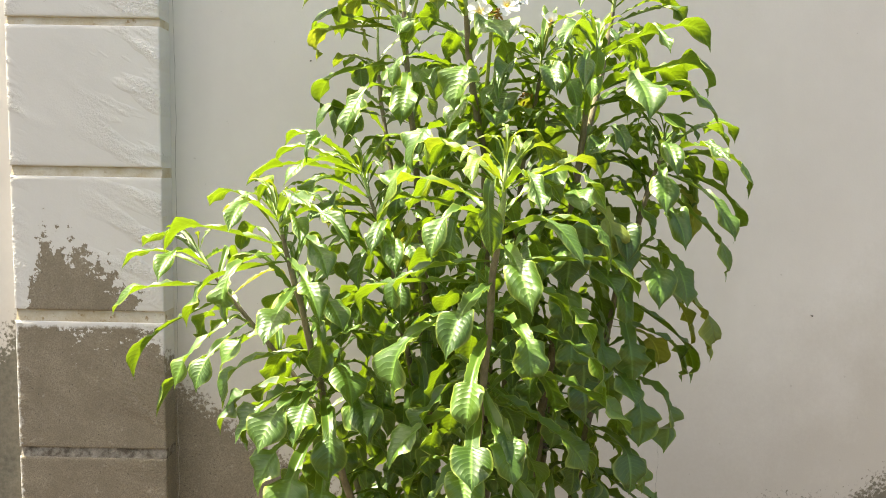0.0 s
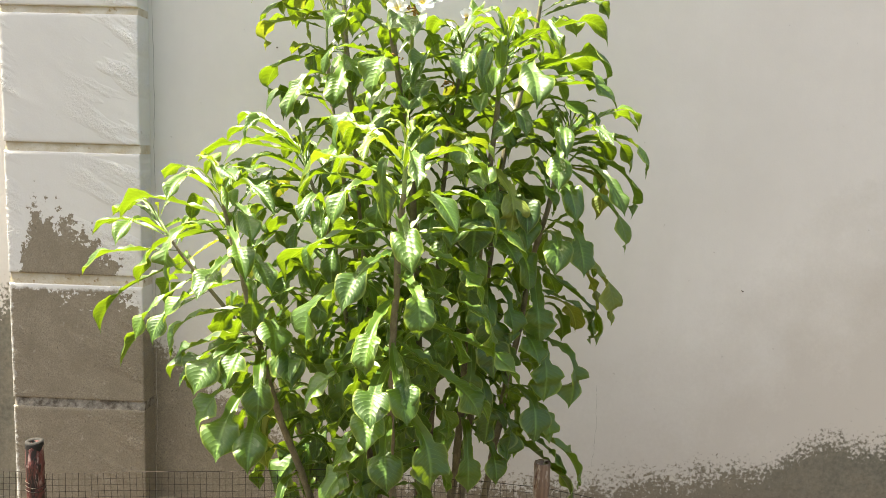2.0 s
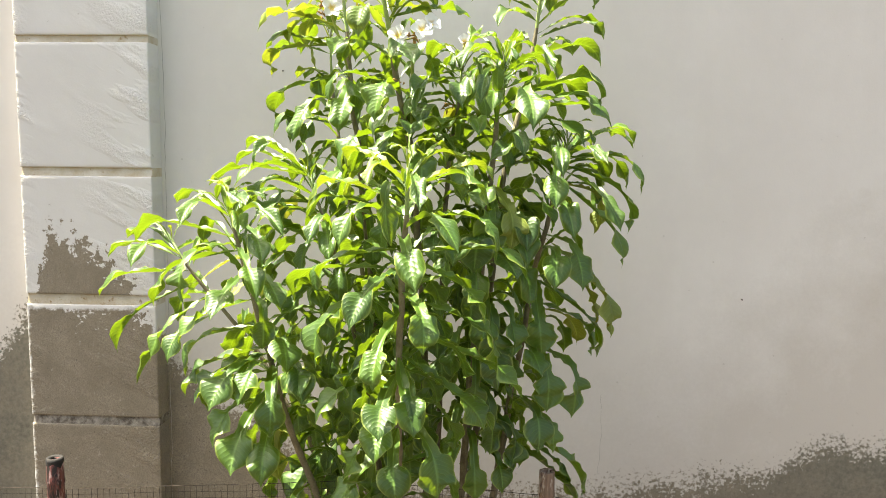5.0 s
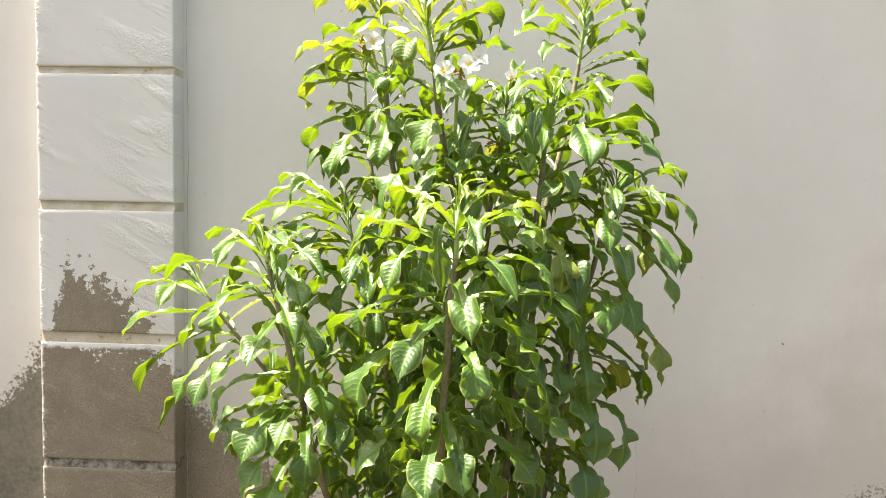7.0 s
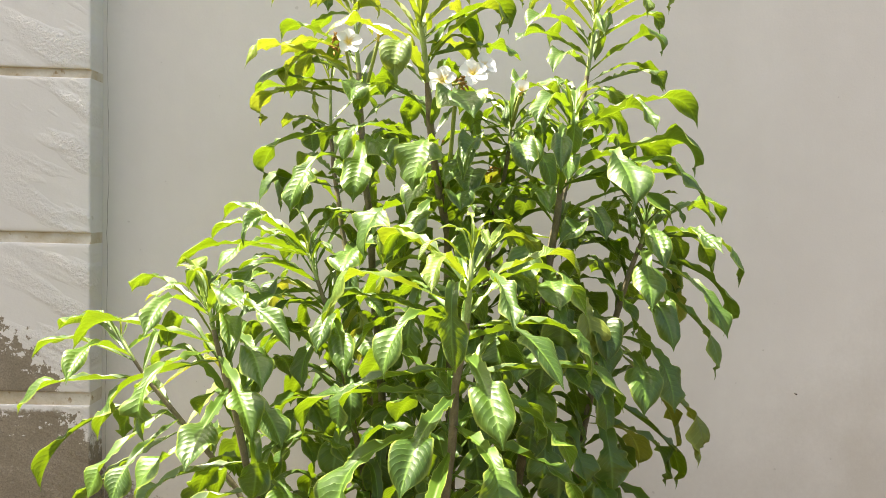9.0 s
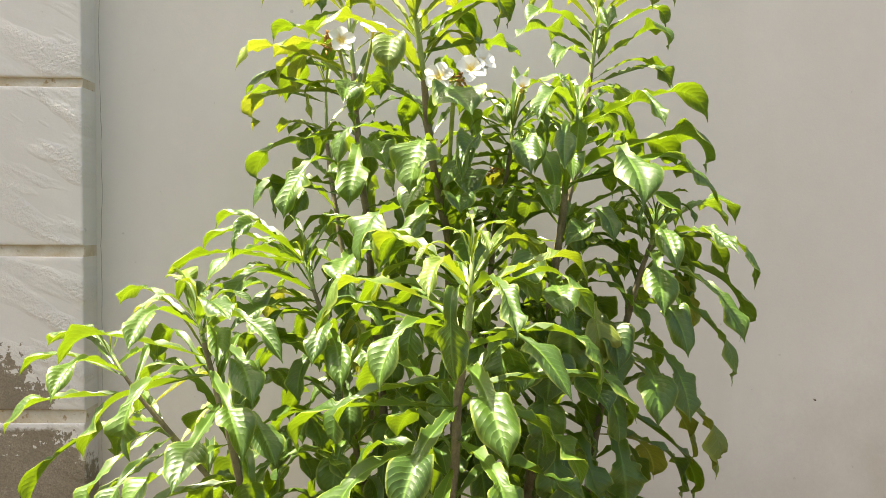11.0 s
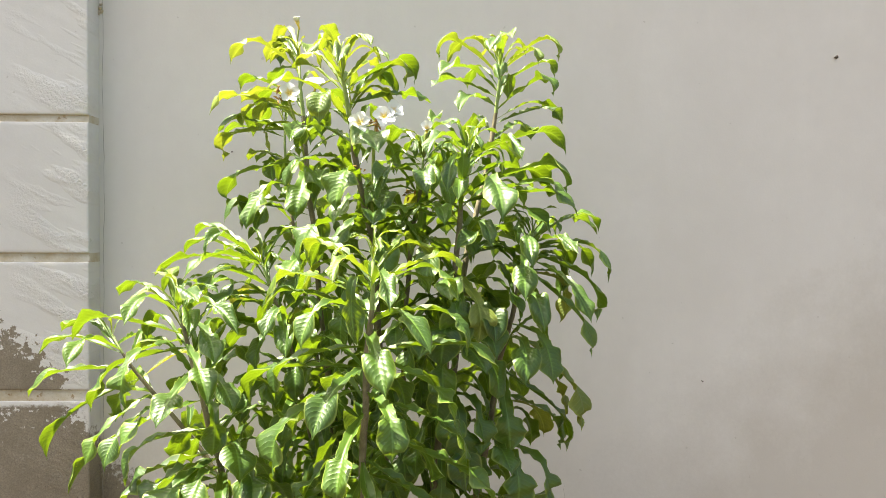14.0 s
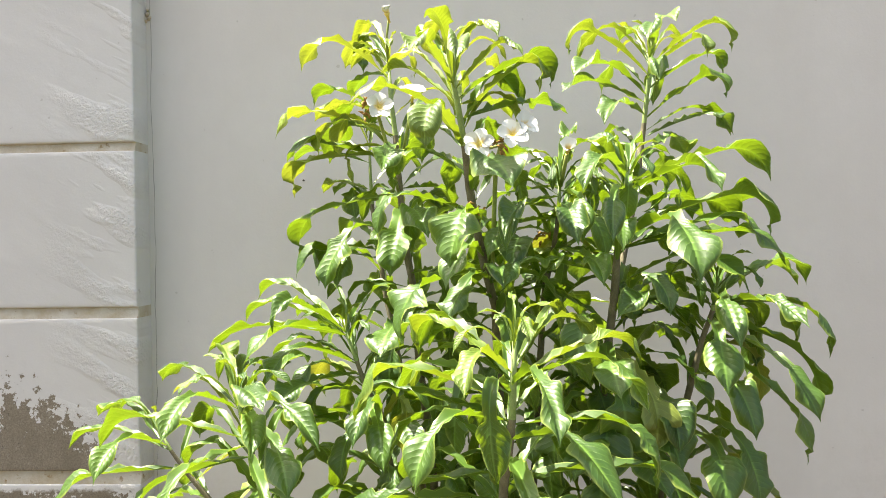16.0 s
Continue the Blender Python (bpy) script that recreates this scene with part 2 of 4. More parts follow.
def bamboo_material(name, base, pale, dark, blotch):
    """Old bamboo: lengthwise fibres, flaked pale patches and dark stains."""
    m = Nodes(name)
    fibre = m.noise(90.0, 4.0, 0.6, stretch=(1.0, 1.0, 0.06))
    c = m.mix(m.ramp(fibre, (0.35, 0.0), (0.65, 1.0)), base, tuple(0.55 * k for k in base))
    flakes = m.ramp(m.noise(55.0, 4.0, 0.65, stretch=(1.0, 1.0, 0.30)), (0.52, 0.0), (0.60, 1.0))
    c = m.mix(m.math('MULTIPLY', flakes, 0.8), c, pale)
    stain = m.ramp(m.noise(38.0, 5.0, 0.7, stretch=(1.0, 1.0, 0.22)), (blotch, 0.0), (blotch + 0.07, 1.0))
    c = m.mix(stain, c, dark)
    return m.done(c, 0.5, m.bump(m.math('ADD', fibre, flakes), 0.6, 0.0015), 0.4)


BAMBOO_A = bamboo_material("bamboo_weathered", (0.27, 0.17, 0.115), (0.46, 0.39, 0.32), (0.075, 0.030, 0.022), 0.54)
BAMBOO_B = bamboo_material("bamboo_stained", (0.165, 0.050, 0.045), (0.40, 0.30, 0.28), (0.020, 0.014, 0.014), 0.50)
CHAR = plain("charred_end", (0.010, 0.009, 0.009), (0.03, 0.025, 0.022), 60.0, 0.8)
WIRE = plain("rusty_wire", (0.035, 0.028, 0.022), (0.08, 0.06, 0.045), 80.0, 0.7, 0.2, 0.0005, None, 0.3, 0.1)


def petal_material():
    """White petals, yellow towards the throat."""
    m = Nodes("white_petal")
    sep = m.node("SeparateXYZ")
    m.link(m.node("TexCoord").outputs["Object"], sep.inputs[0])
    inner = m.ramp(m.math('MULTIPLY', sep.outputs[0], 30.0), (0.08, 1.0), (0.30, 0.0))
    c = m.mix(m.noise(60.0), (0.82, 0.82, 0.78), (0.74, 0.74, 0.69))
    return m.done(m.mix(m.math('MULTIPLY', inner, 0.85), c, (0.72, 0.52, 0.07)), 0.55, m.bump(m.noise(90.0), 0.2, 0.001), 0.3)


PETAL = petal_material()
THROAT = plain("yellow_throat", (0.80, 0.55, 0.06), (0.85, 0.70, 0.20), 60.0, 0.5)
WITHERED = plain("withered_bud", (0.23, 0.12, 0.03), (0.42, 0.26, 0.07), 70.0, 0.85, 0.6, 0.002)
LEAF = leaf_material("leaf_mature", (0.011, 0.041, 0.006), (0.090, 0.168, 0.015), (0.31, 0.46, 0.014), 0.24, 0.36)
TENDER = leaf_material("leaf_tender", (0.060, 0.112, 0.012), (0.135, 0.200, 0.020), (0.38, 0.47, 0.020), 0.25, 0.40)
YOUNG = leaf_material("leaf_young", (0.105, 0.165, 0.018), (0.200, 0.265, 0.028), (0.43, 0.48, 0.028), 0.27, 0.36)
OLD = leaf_material("leaf_yellowing", (0.11, 0.16, 0.02), (0.20, 0.24, 0.035), (0.40, 0.40, 0.03), 0.28, 0.45)



# ---- builders ----
def mesh_from(name, bm, material):
    me = bpy.data.meshes.new(name)
    bm.to_mesh(me)
    bm.free()
    me.materials.append(material)
    return me


def part(name, bm, material, parent, label=""):
    """Links a bmesh as one mesh object under a thing or under a part."""
    ob = new(name, mesh_from(name, bm, material))
    ob.parent = parent
    return tagged(ob, label) if label else ob


def empty(name, at, label, category, group="", kind=""):
    ob = new(name)
    ob.empty_display_size = 0.05
    ob.location = at
    return tagged(ob, label, category, group, kind)


def box(bm, x0, x1, y0, y1, z0, z1, bevel=0.0):
    made = bmesh.ops.create_cube(bm, size=1)
    vs = made["verts"]
    for v in vs:
        v.co = Vector((x0 if v.co.x < 0 else x1, y0 if v.co.y < 0 else y1, z0 if v.co.z < 0 else z1))
    if bevel:
        edges = list({e for v in vs for e in v.link_edges})
        bmesh.ops.bevel(bm, geom=edges, offset=bevel, segments=2, affect='EDGES')


def smooth(bm):
    for f in bm.faces:
        f.smooth = True
    return bm


def tube(bm, points, radii, sides=8, caps=True):
    rings = []
    side = Vector((1, 0, 0))
    for i, p in enumerate(points):
        d = (points[min(i + 1, len(points) - 1)] - points[max(i - 1, 0)]).normalized()
        side = (side - d * side.dot(d)).normalized()
        up = d.cross(side)
        rings.append([bm.verts.new(p + radii[i] * (math.cos(a) * side + math.sin(a) * up)) for a in (2 * math.pi * k / sides for k in range(sides))])
    for a, b in zip(rings, rings[1:]):
        for k in range(sides):
            bm.faces.new((a[k], a[(k + 1) % sides], b[(k + 1) % sides], b[k]))
    if caps:
        bm.faces.new(rings[0][::-1])
        bm.faces.new(rings[-1])
    return rings


# ---- ground, wall and pier ----
WALL_Y, PIER_Y, PIER_L, PIER_R, TOP = 2.53, 2.44, -1.322, -0.828, 2.85
bm = bmesh.new()
bmesh.ops.create_grid(bm, x_segments=60, y_segments=60, size=1)
for v in bm.verts:
    v.co = Vector((math.copysign(abs(v.co.x) ** 3 * 400, v.co.x), math.copysign(abs(v.co.y) ** 3 * 400, v.co.y), 0))
    if abs(v.co.x) < 6 and abs(v.co.y) < 6:
        v.co.z = 0.02 * noise.noise(v.co * 1.7)
tagged(new("ground", mesh_from("ground", smooth(bm), SOIL)), "dry brown bare soil of the yard", "ground", kind="structure")

bm = bmesh.new()
box(bm, -7.0, 8.0, WALL_Y, WALL_Y + 0.23, -0.1, TOP)
tagged(new("wall_north", mesh_from("wall_north", bm, WALL)), "cream limewashed boundary wall, flaking to bare cement at its damp foot", "wall", kind="structure")

# never in view; added to hold low sky light off the north wall
bm = bmesh.new()
box(bm, -7.0, 8.0, -3.7, -3.5, -0.1, 1.5)
tagged(new("wall_south", mesh_from("wall_south", bm, WALL)), "unseen plain cream wall, added behind the camera to block low sky light", "wall", kind="structure")

pier = empty("pier", ((PIER_L + PIER_R) / 2, WALL_Y, 0), "pale limewashed masonry pier with grooved courses, paint peeling low down", "pier", kind="structure")
pier_inv = Matrix.Translation(pier.location).inverted()


def pier_part(name, bm, material, label=""):
    ob = part(name, bm, material, pier, label)
    ob.matrix_parent_inverse = pier_inv
    return ob


bm = bmesh.new()
box(bm, PIER_L + 0.007, PIER_R - 0.0015, PIER_Y + 0.014, WALL_Y + 0.02, -0.1, TOP)
pier_part("core", bm, JOINT)
COURSES = [(-0.1, 0.040), (0.072, 0.505), (0.538, 0.966), (1.004, 1.443), (1.475, 1.922), (1.948, 2.395), (2.425, TOP)]


def steps(a, b, count):
    """Lines from a to b, close together at both ends, where the edges are rounded."""
    inner = [a + 0.005 + (b - a - 0.01) * k / count for k in range(count + 1)]
    return [a, a + 0.0008, a + 0.0022] + inner + [b - 0.0022, b - 0.0008, b]


def face_depth(x, z, edge):
    """How far the trowelled face lies behind its plane: slanting ripples that imitate streaks of sun, worn and rounded
    edges.
    """
    light_ripple = max(0.0, noise.noise(Vector((5.3 * x - 2.7 * z, 9.9 * x + 19.6 * z, 2.0))) - 0.02)
    chip = 0.0018 * max(0.0, noise.noise(Vector((x * 40, z * 40, 4.0)))) if edge < 0.006 else 0.0
    rounded = 0.004 * max(0.0, 1 - edge / 0.004) ** 2
    return rounded + chip - 0.0012 * light_ripple


def course(low, high):
    bm = bmesh.new()
    xs, zs = steps(PIER_L, PIER_R, 60), steps(low, high, 54)
    front = [[bm.verts.new((x, PIER_Y + face_depth(x, z, min(x - PIER_L, PIER_R - x, z - low, high - z)), z)) for x in xs] for z in zs]
    for a, b in zip(front, front[1:]):
        for k in range(len(xs) - 1):
            bm.faces.new((a[k], a[k + 1], b[k + 1], b[k])).smooth = True
    rim = front[0][:-1] + [row[-1] for row in front[:-1]] + front[-1][:0:-1] + [row[0] for row in front[:0:-1]]
    back = [bm.verts.new((v.co.x, WALL_Y + 0.01, v.co.z)) for v in rim]
    for k in range(len(rim)):
        n = (k + 1) % len(rim)
        bm.faces.new((rim[n], rim[k], back[k], back[n]))
    return bm


for low, high in COURSES:
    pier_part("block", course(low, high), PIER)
for (_, low), (high, _) in zip(COURSES, COURSES[1:]):                # the sloping fillet in each groove
    bm = bmesh.new()
    box(bm, PIER_L + 0.003, PIER_R - 0.0004, PIER_Y + 0.004, WALL_Y + 0.01, low, high)
    for v in bm.verts:
        if v.co.z > (low + high) / 2 and v.co.y < PIER_Y + 0.01:
            v.co.y = PIER_Y + 0.012
    pier_part("groove", bm, JOINT, "rust-specked yellowed groove")

# ---- the shrub ----
def curve_at(points, z):
    """The place on a stem, given by a few points from its foot up, at height z."""
    n = len(points)
    i = 0
    while i < n - 2 and z > points[i + 1][2]:
        i += 1
    p0, p1, p2, p3 = (Vector(points[max(0, min(n - 1, k))]) for k in (i - 1, i, i + 1, i + 2))
    u = (z - p1.z) / (p2.z - p1.z)
    a = 0.5 * (2 * p1 + (p2 - p0) * u + (2 * p0 - 5 * p1 + 4 * p2 - p3) * u * u + (3 * p1 - p0 - 3 * p2 + p3) * u ** 3)
    return Vector((a.x, a.y, z))


# half width of a leaf along its length, as a share of that length: stalk, strap, spade-shaped end, drawn-out tip
OUTLINE = [(0.0, 0.014), (0.05, 0.016), (0.12, 0.036), (0.25, 0.062), (0.40, 0.074), (0.54, 0.072), (0.615, 0.071), (0.638, 0.080), (0.650, 0.116), (0.662, 0.152), (0.68, 0.184),
           (0.71, 0.206), (0.75, 0.217), (0.79, 0.217), (0.83, 0.206), (0.865, 0.181), (0.893, 0.148), (0.915, 0.112), (0.935, 0.074), (0.953, 0.042), (0.972, 0.020), (1.0, 0.003)]


def droop(s, bend):
    """How much of its bend a leaf has made at s: slowly all along, quickly past the share bend of its length."""
    u = min(1.0, max(0.0, (s - bend) / 0.3))
    return 0.3 * s + 0.7 * u * u * (3 - 2 * u)


def outline(s):
    for (a, wa), (b, wb) in zip(OUTLINE, OUTLINE[1:]):
        if s <= b:
            u = (s - a) / (b - a)
            return wa + (wb - wa) * u
    return 0.003


SPLITS = [0, 0.06, 0.12, 0.18, 0.24, 0.29, 0.34, 0.39, 0.44, 0.49, 0.54, 0.585, 0.62, 0.638, 0.650, 0.662, 0.68, 0.71, 0.75, 0.785, 0.82, 0.85, 0.875, 0.90, 0.922, 0.94, 0.957, 0.975, 1.0]
ACROSS = (-1.0, -0.84, -0.58, -0.29, 0.0, 0.29, 0.58, 0.84, 1.0)


def leaf_mesh(rng, azimuth, length, rise, fall, bend, wide=1.0, folded=0.0):
    """One arching fiddle-shaped leaf, from its foot at the origin. rise, fall: degrees above the level at foot and tip;
    bend: where along it the quick bend begins; folded: degrees by which its halves stand up more."""
    bm = bmesh.new()
    uv = bm.loops.layers.uv.new("UVMap")
    az = radians(azimuth)
    ahead, level = Vector((math.cos(az), math.sin(az), 0)), Vector((-math.sin(az), math.cos(az), 0))
    phase, ripple, twist = rng.uniform(0, 6.28), rng.uniform(0.15, 0.38), radians(rng.uniform(-30, 30))
    fold_strap, fold_end = radians(rng.uniform(16, 42) + folded), radians(rng.uniform(24, 52) + folded)
    crimp, hook = rng.uniform(0.12, 0.32) * min(1.0, length / 0.22), radians(rng.uniform(22, 54))
    rolled = rng.uniform(0.55, 1.05)
    sway = rng.uniform(-0.05, 0.05)
    wide *= rng.uniform(0.88, 1.10)
    p, rows, last = Vector((0, 0, 0)), [], 0.0
    fine = 6
    for i, s in enumerate(SPLITS):
        if i:
            for k in range(fine):
                m = last + (s - last) * (k + 0.5) / fine
                th = radians(rise + (fall - rise) * droop(m, bend)) - hook * max(0.0, (m - 0.6) / 0.4) ** 1.6
                p = p + (ahead * math.cos(th) + Vector((0, 0, math.sin(th)))) * length * (s - last) / fine
        last = s
        th = radians(rise + (fall - rise) * droop(s, bend)) - hook * max(0.0, (s - 0.6) / 0.4) ** 1.6
        t = ahead * math.cos(th) + Vector((0, 0, math.sin(th)))
        roll = twist * s ** 2
        n0 = t.cross(level) * -1.0
        if n0.z < 0 and abs(th) < 1.5:
            n0 = -n0
        side = level * math.cos(roll) + n0 * math.sin(roll)
        n = n0 * math.cos(roll) - level * math.sin(roll)
        w = outline(s) * length * wide
        b = min(1.0, max(0.0, (s - 0.5) / 0.22))
        fold = fold_strap * (1 - b) + fold_end * b
        c = p + level * sway * length * math.sin(s * 3.1)
        row = []
        for u in ACROSS:
            a = abs(u)
            flutter = ripple * (math.sin(s * 21 + phase + (2.1 if u > 0 else 0)) + 0.25 * math.sin(s * 47 + 3 * phase + u))
            flutter += crimp * math.sin(s * 64 + 5 * phase + (1.3 if u > 0 else 0)) * (1.0 - 0.9 * b)
            lift = math.sin(fold) * w * (a - rolled * b * a ** 2.4) + w * flutter * a * a
            row.append(bm.verts.new(c + side * (u * w * math.cos(fold)) + n * lift))
        rows.append(row)
    for i, (a, b) in enumerate(zip(rows, rows[1:])):
        for k in range(len(ACROSS) - 1):
            f = bm.faces.new((a[k], a[k + 1], b[k + 1], b[k]))
            f.smooth = True
            for loop, (kk, ii) in zip(f.loops, ((k, i), (k + 1, i), (k + 1, i + 1), (k, i + 1))):
                loop[uv].uv = (0.5 + 0.5 * ACROSS[kk], SPLITS[ii])
    return bm


# place, facing, petal length, label, turn and closing of each flower
BLOOM = "open white flower with a yellow throat"
FLOWERS = [
    ((0.161, 1.630, 1.812), (-0.15, -0.85, 0.35), 0.027, BLOOM, 10, 0),
    ((0.219, 1.645, 1.829), (0.10, -0.80, 0.45), 0.028, BLOOM, 40, 0),
    ((0.238, 1.662, 1.846), (0.55, -0.70, 0.45), 0.027, BLOOM, 25, 15),
    ((-0.029, 1.755, 1.904), (0.35, -0.85, 0.25), 0.026, "open white flower beside shrivelled buds", 15, 0),
    ((0.031, 1.80, 1.936), (0.10, -0.6, 0.8), 0.027, "white flower half hidden by leaves", 50, 0),
    ((0.323, 1.725, 1.812), (0.0, -0.8, 0.5), 0.022, "small half-closed white flower", 33, 35),
    ((-0.024, 1.86, 2.112), (-0.2, -0.4, 0.9), 0.017, "small half-closed white flower", 3, 50),
]


def before_a_flower(bm, foot, which):
    """Whether a leaf would hide a flower from the camera's side, so that it is left out to fit the view."""
    for at, facing, size, *_ in which:
        way = Vector((facing[0] * 0.5, -1.0, 0.0)).normalized()
        for v in bm.verts:
            d = v.co + foot - Vector(at)
            ahead = d.dot(way)
            if -0.03 < ahead < 0.40 and (d - way * ahead).length < size * 1.1:
                return True
    return False


shrub = empty("flowering_shrub", (0.2, 1.9, 0.0), "tall leafy frangipani shrub with drooping fiddle-shaped green leaves", "shrub")
shrub_inv = Matrix.Translation(shrub.location).inverted()


def stem(points, leaves, fill, thick, tender, seed, crown=7, inner=0.62):
    """A bare woody stem under the shrub and the leaves that it bears. leaves: rows of height, azimuth, length, rise, fall and bend, and 1 for a young or 2 for a yellowing leaf;
    fill: heights and number of further leaves, set round the stem by the golden angle; inner: the height up to which they stand all round it."""
    rng = random.Random(seed)
    low, high = points[0][2], points[-1][2]
    bm = bmesh.new()
    steps = 26
    way = [curve_at(points, low + (high - low) * k / steps) for k in range(steps + 1)]
    way = [p + Vector((noise.noise(p * 9 + Vector((seed, 0, 0))), noise.noise(p * 9 + Vector((0, seed, 0))), 0)) * 0.006 for p in way]
    tube(bm, way, [thick * (1.35 - 0.72 * k / steps - 0.28 * max(0, k - steps + 3) / 3) * (1.0 + 0.10 * (k % 2)) for k in range(steps + 1)], 9)
    body = part("stem", smooth(bm), BARK, shrub)
    body.matrix_parent_inverse = shrub_inv
    body.data.materials.append(GREENWOOD)
    for f in body.data.polygons:
        if f.center.z > high - max(0.07, min(0.14, tender)):
            f.material_index = 1
    rows = [tuple(r) for r in leaves]
    z0, z1, count = fill
    for k in range(count):
        q = (k + 0.5) / count
        z = z0 + (z1 - z0) * q
        age = min(1.7, (z1 - z) / 0.45)
        az = (k * 137.5 + seed * 47) % 360
        az = 15 + az * 150 / 360 if z > inner else az                   # above, only on the wall's side
        rows.append((z, az, rng.uniform(0.215, 0.285) * (0.75 + 0.25 * min(1, age * 2.5)), 58 - 34 * age + rng.uniform(-14, 14), max(-78, -28 - 36 * age) + rng.uniform(-18, 18), max(0.18, 0.50 - 0.24 * age) + rng.uniform(-0.05, 0.08)))
    fixed = len(leaves)
    for k in range(crown):                                              # the tuft of unfolding leaves at the tip
        rows.append((high - 0.004 * k, k * 137.5 + seed * 31, rng.uniform(0.06, 0.10) + 0.009 * k, rng.uniform(70, 88) - 4 * k, rng.uniform(20, 60) - 14 * k, 0.4))
    for number, (z, az, length, rise, fall, bend, *stage) in enumerate(rows):
        age = (high - z) / tender
        stuff = YOUNG if high > 1.9 and age < rng.uniform(0.25, 0.60) and rng.random() < tender * 5 and number >= fixed else TENDER if number >= fixed and age < 0.3 else LEAF
        if stage:
            stuff = (YOUNG if tender > 0.1 and thick == 0.0095 and points[0][0] < 0.225 and high > 1.9 else TENDER) if stage[0] == 1 else OLD
        elif age > 1.6 and rng.random() < 0.02:
            stuff = OLD
        wide = 0.64 + 0.29 * min(1.0, max(0.0, (high - z) / 0.40))            # the younger, the slimmer
        if number >= fixed:
            wide *= 0.76 if z > 1.2 else 0.88                                                # crowded inner leaves stay narrow
        bm = leaf_mesh(rng, az, length, rise, fall, bend, wide, 14.0 * max(0.0, 1.0 - (high - z) / 0.22))
        foot = curve_at(points, min(z, high))
        if number >= fixed and before_a_flower(bm, foot, FLOWERS[:4]):
            bm.free()
            continue
        part("leaf", bm, stuff, body).location = foot
    return body


stem([(0.2, 2.02, 0), (0.165, 1.72, 0.6), (0.176, 1.53, 0.98), (0.189, 1.475, 1.2), (0.203, 1.425, 1.42), (0.207, 1.41, 1.5)],
     [(1.452, 157, 0.215, 42, -50, 0.58, 1), (1.452, -111, 0.207, 30, -28, 0.42, 1), (1.452, 42, 0.225, 46, -14, 0.37, 1), (1.44, 158, 0.218, 32, -47, 0.39, 1),
      (1.44, 16, 0.239, 27, -29, 0.6, 1), (1.434, -78, 0.261, 24, -29, 0.33), (1.434, -18, 0.244, 28, -49, 0.42), (1.422, -102, 0.265, 29, -101, 0.31),
      (1.404, 177, 0.272, 26, -38, 0.53, 1), (1.379, -133, 0.24, 19, -47, 0.36), (1.379, 164, 0.289, 19, -41, 0.6), (1.373, -5, 0.281, 10, -57, 0.44),
      (1.349, -58, 0.28, 21, -34, 0.43)] +
     [(1.325, -78, 0.279, 8, -38, 0.35), (1.301, -174, 0.271, -1, -66, 0.5), (1.289, 3, 0.327, 9, -37, 0.54), (1.283, -8, 0.266, -21, -47, 0.44),
      (1.259, -114, 0.268, -5, -38, 0.39), (1.253, 175, 0.316, 4, -43, 0.59), (1.205, -155, 0.312, -9, -72, 0.44), (1.198, -69, 0.248, -1, -61, 0.44),
      (1.186, -9, 0.306, -14, -54, 0.51), (1.15, -104, 0.248, -19, -49, 0.39), (1.108, -5, 0.341, -18, -33, 0.45), (1.09, -166, 0.226, -30, -60, 0.36),
      (1.042, -14, 0.282, -29, -35, 0.46)] +
     [(1.036, -73, 0.238, -28, -35, 0.46), (1.018, -71, 0.211, -17, -34, 0.39), (1.006, -2, 0.303, -18, -44, 0.43), (0.999, -150, 0.25, -10, -38, 0.43),
      (0.993, -96, 0.24, -14, -28, 0.43), (0.975, -100, 0.248, -28, -40, 0.43), (0.915, -146, 0.263, -40, -64, 0.42), (0.873, -55, 0.286, -9, -64, 0.42),
      (0.831, -85, 0.241, -13, -47, 0.43), (0.831, -140, 0.275, -39, -42, 0.49), (1.44, 141, 0.255, 45, -39, 0.48), (1.42, 141, 0.272, 18, -38, 0.48)],
     (0.52, 1.47, 40), 0.0095, 0.17, 3, 7)
stem([(0.22, 2.05, 0), (0.21, 1.9, 1), (0.185, 1.81, 1.52), (0.147, 1.745, 1.716), (0.121, 1.665, 1.91), (0.106, 1.645, 1.972)],
     [(1.938, -54, 0.186, 57, -18, 0.34, 1), (1.922, -101, 0.184, 41, 29, 0.49, 1), (1.922, -87, 0.247, 25, -22, 0.37, 1), (1.913, -47, 0.199, 36, -23, 0.48, 1),
      (1.913, -108, 0.223, 26, -21, 0.57, 1), (1.896, 12, 0.233, 40, -57, 0.59), (1.888, 63, 0.233, 13, 0, 0.42, 1), (1.888, 147, 0.207, 41, 9, 0.48, 1),
      (1.863, -155, 0.227, 27, -22, 0.5, 1), (1.863, 37, 0.27, 18, 3, 0.4), (1.854, -6, 0.241, 56, -70, 0.58, 1), (1.812, -112, 0.232, 38, -57, 0.45, 1),
      (1.695, -166, 0.248, 24, -61, 0.48)] +
     [(1.678, -104, 0.256, 16, -66, 0.44), (1.94, 112, 0.239, 43, 25, 0.48), (1.89, 45, 0.229, 41, -37, 0.48), (1.84, 45, 0.237, 65, -31, 0.48),
      (1.77, 132, 0.227, 25, -2, 0.48), (1.59, -48, 0.265, 83, -170, 0.25), (1.59, -132, 0.287, -4, -48, 0.48), (1.57, -112, 0.218, 15, -34, 0.25),
      (1.53, -122, 0.171, 25, -123, 0.48), (1.52, 1, 0.185, 64, -156, 0.48)] +
     [(1.737, -73, 0.268, 22, -20, 0.44), (1.56, -85, 0.246, 23, -9, 0.32), (1.493, -151, 0.247, 16, -39, 0.45)],
     (1, 1.95, 38), 0.0103, 0.42, 4, 8, 1.65)
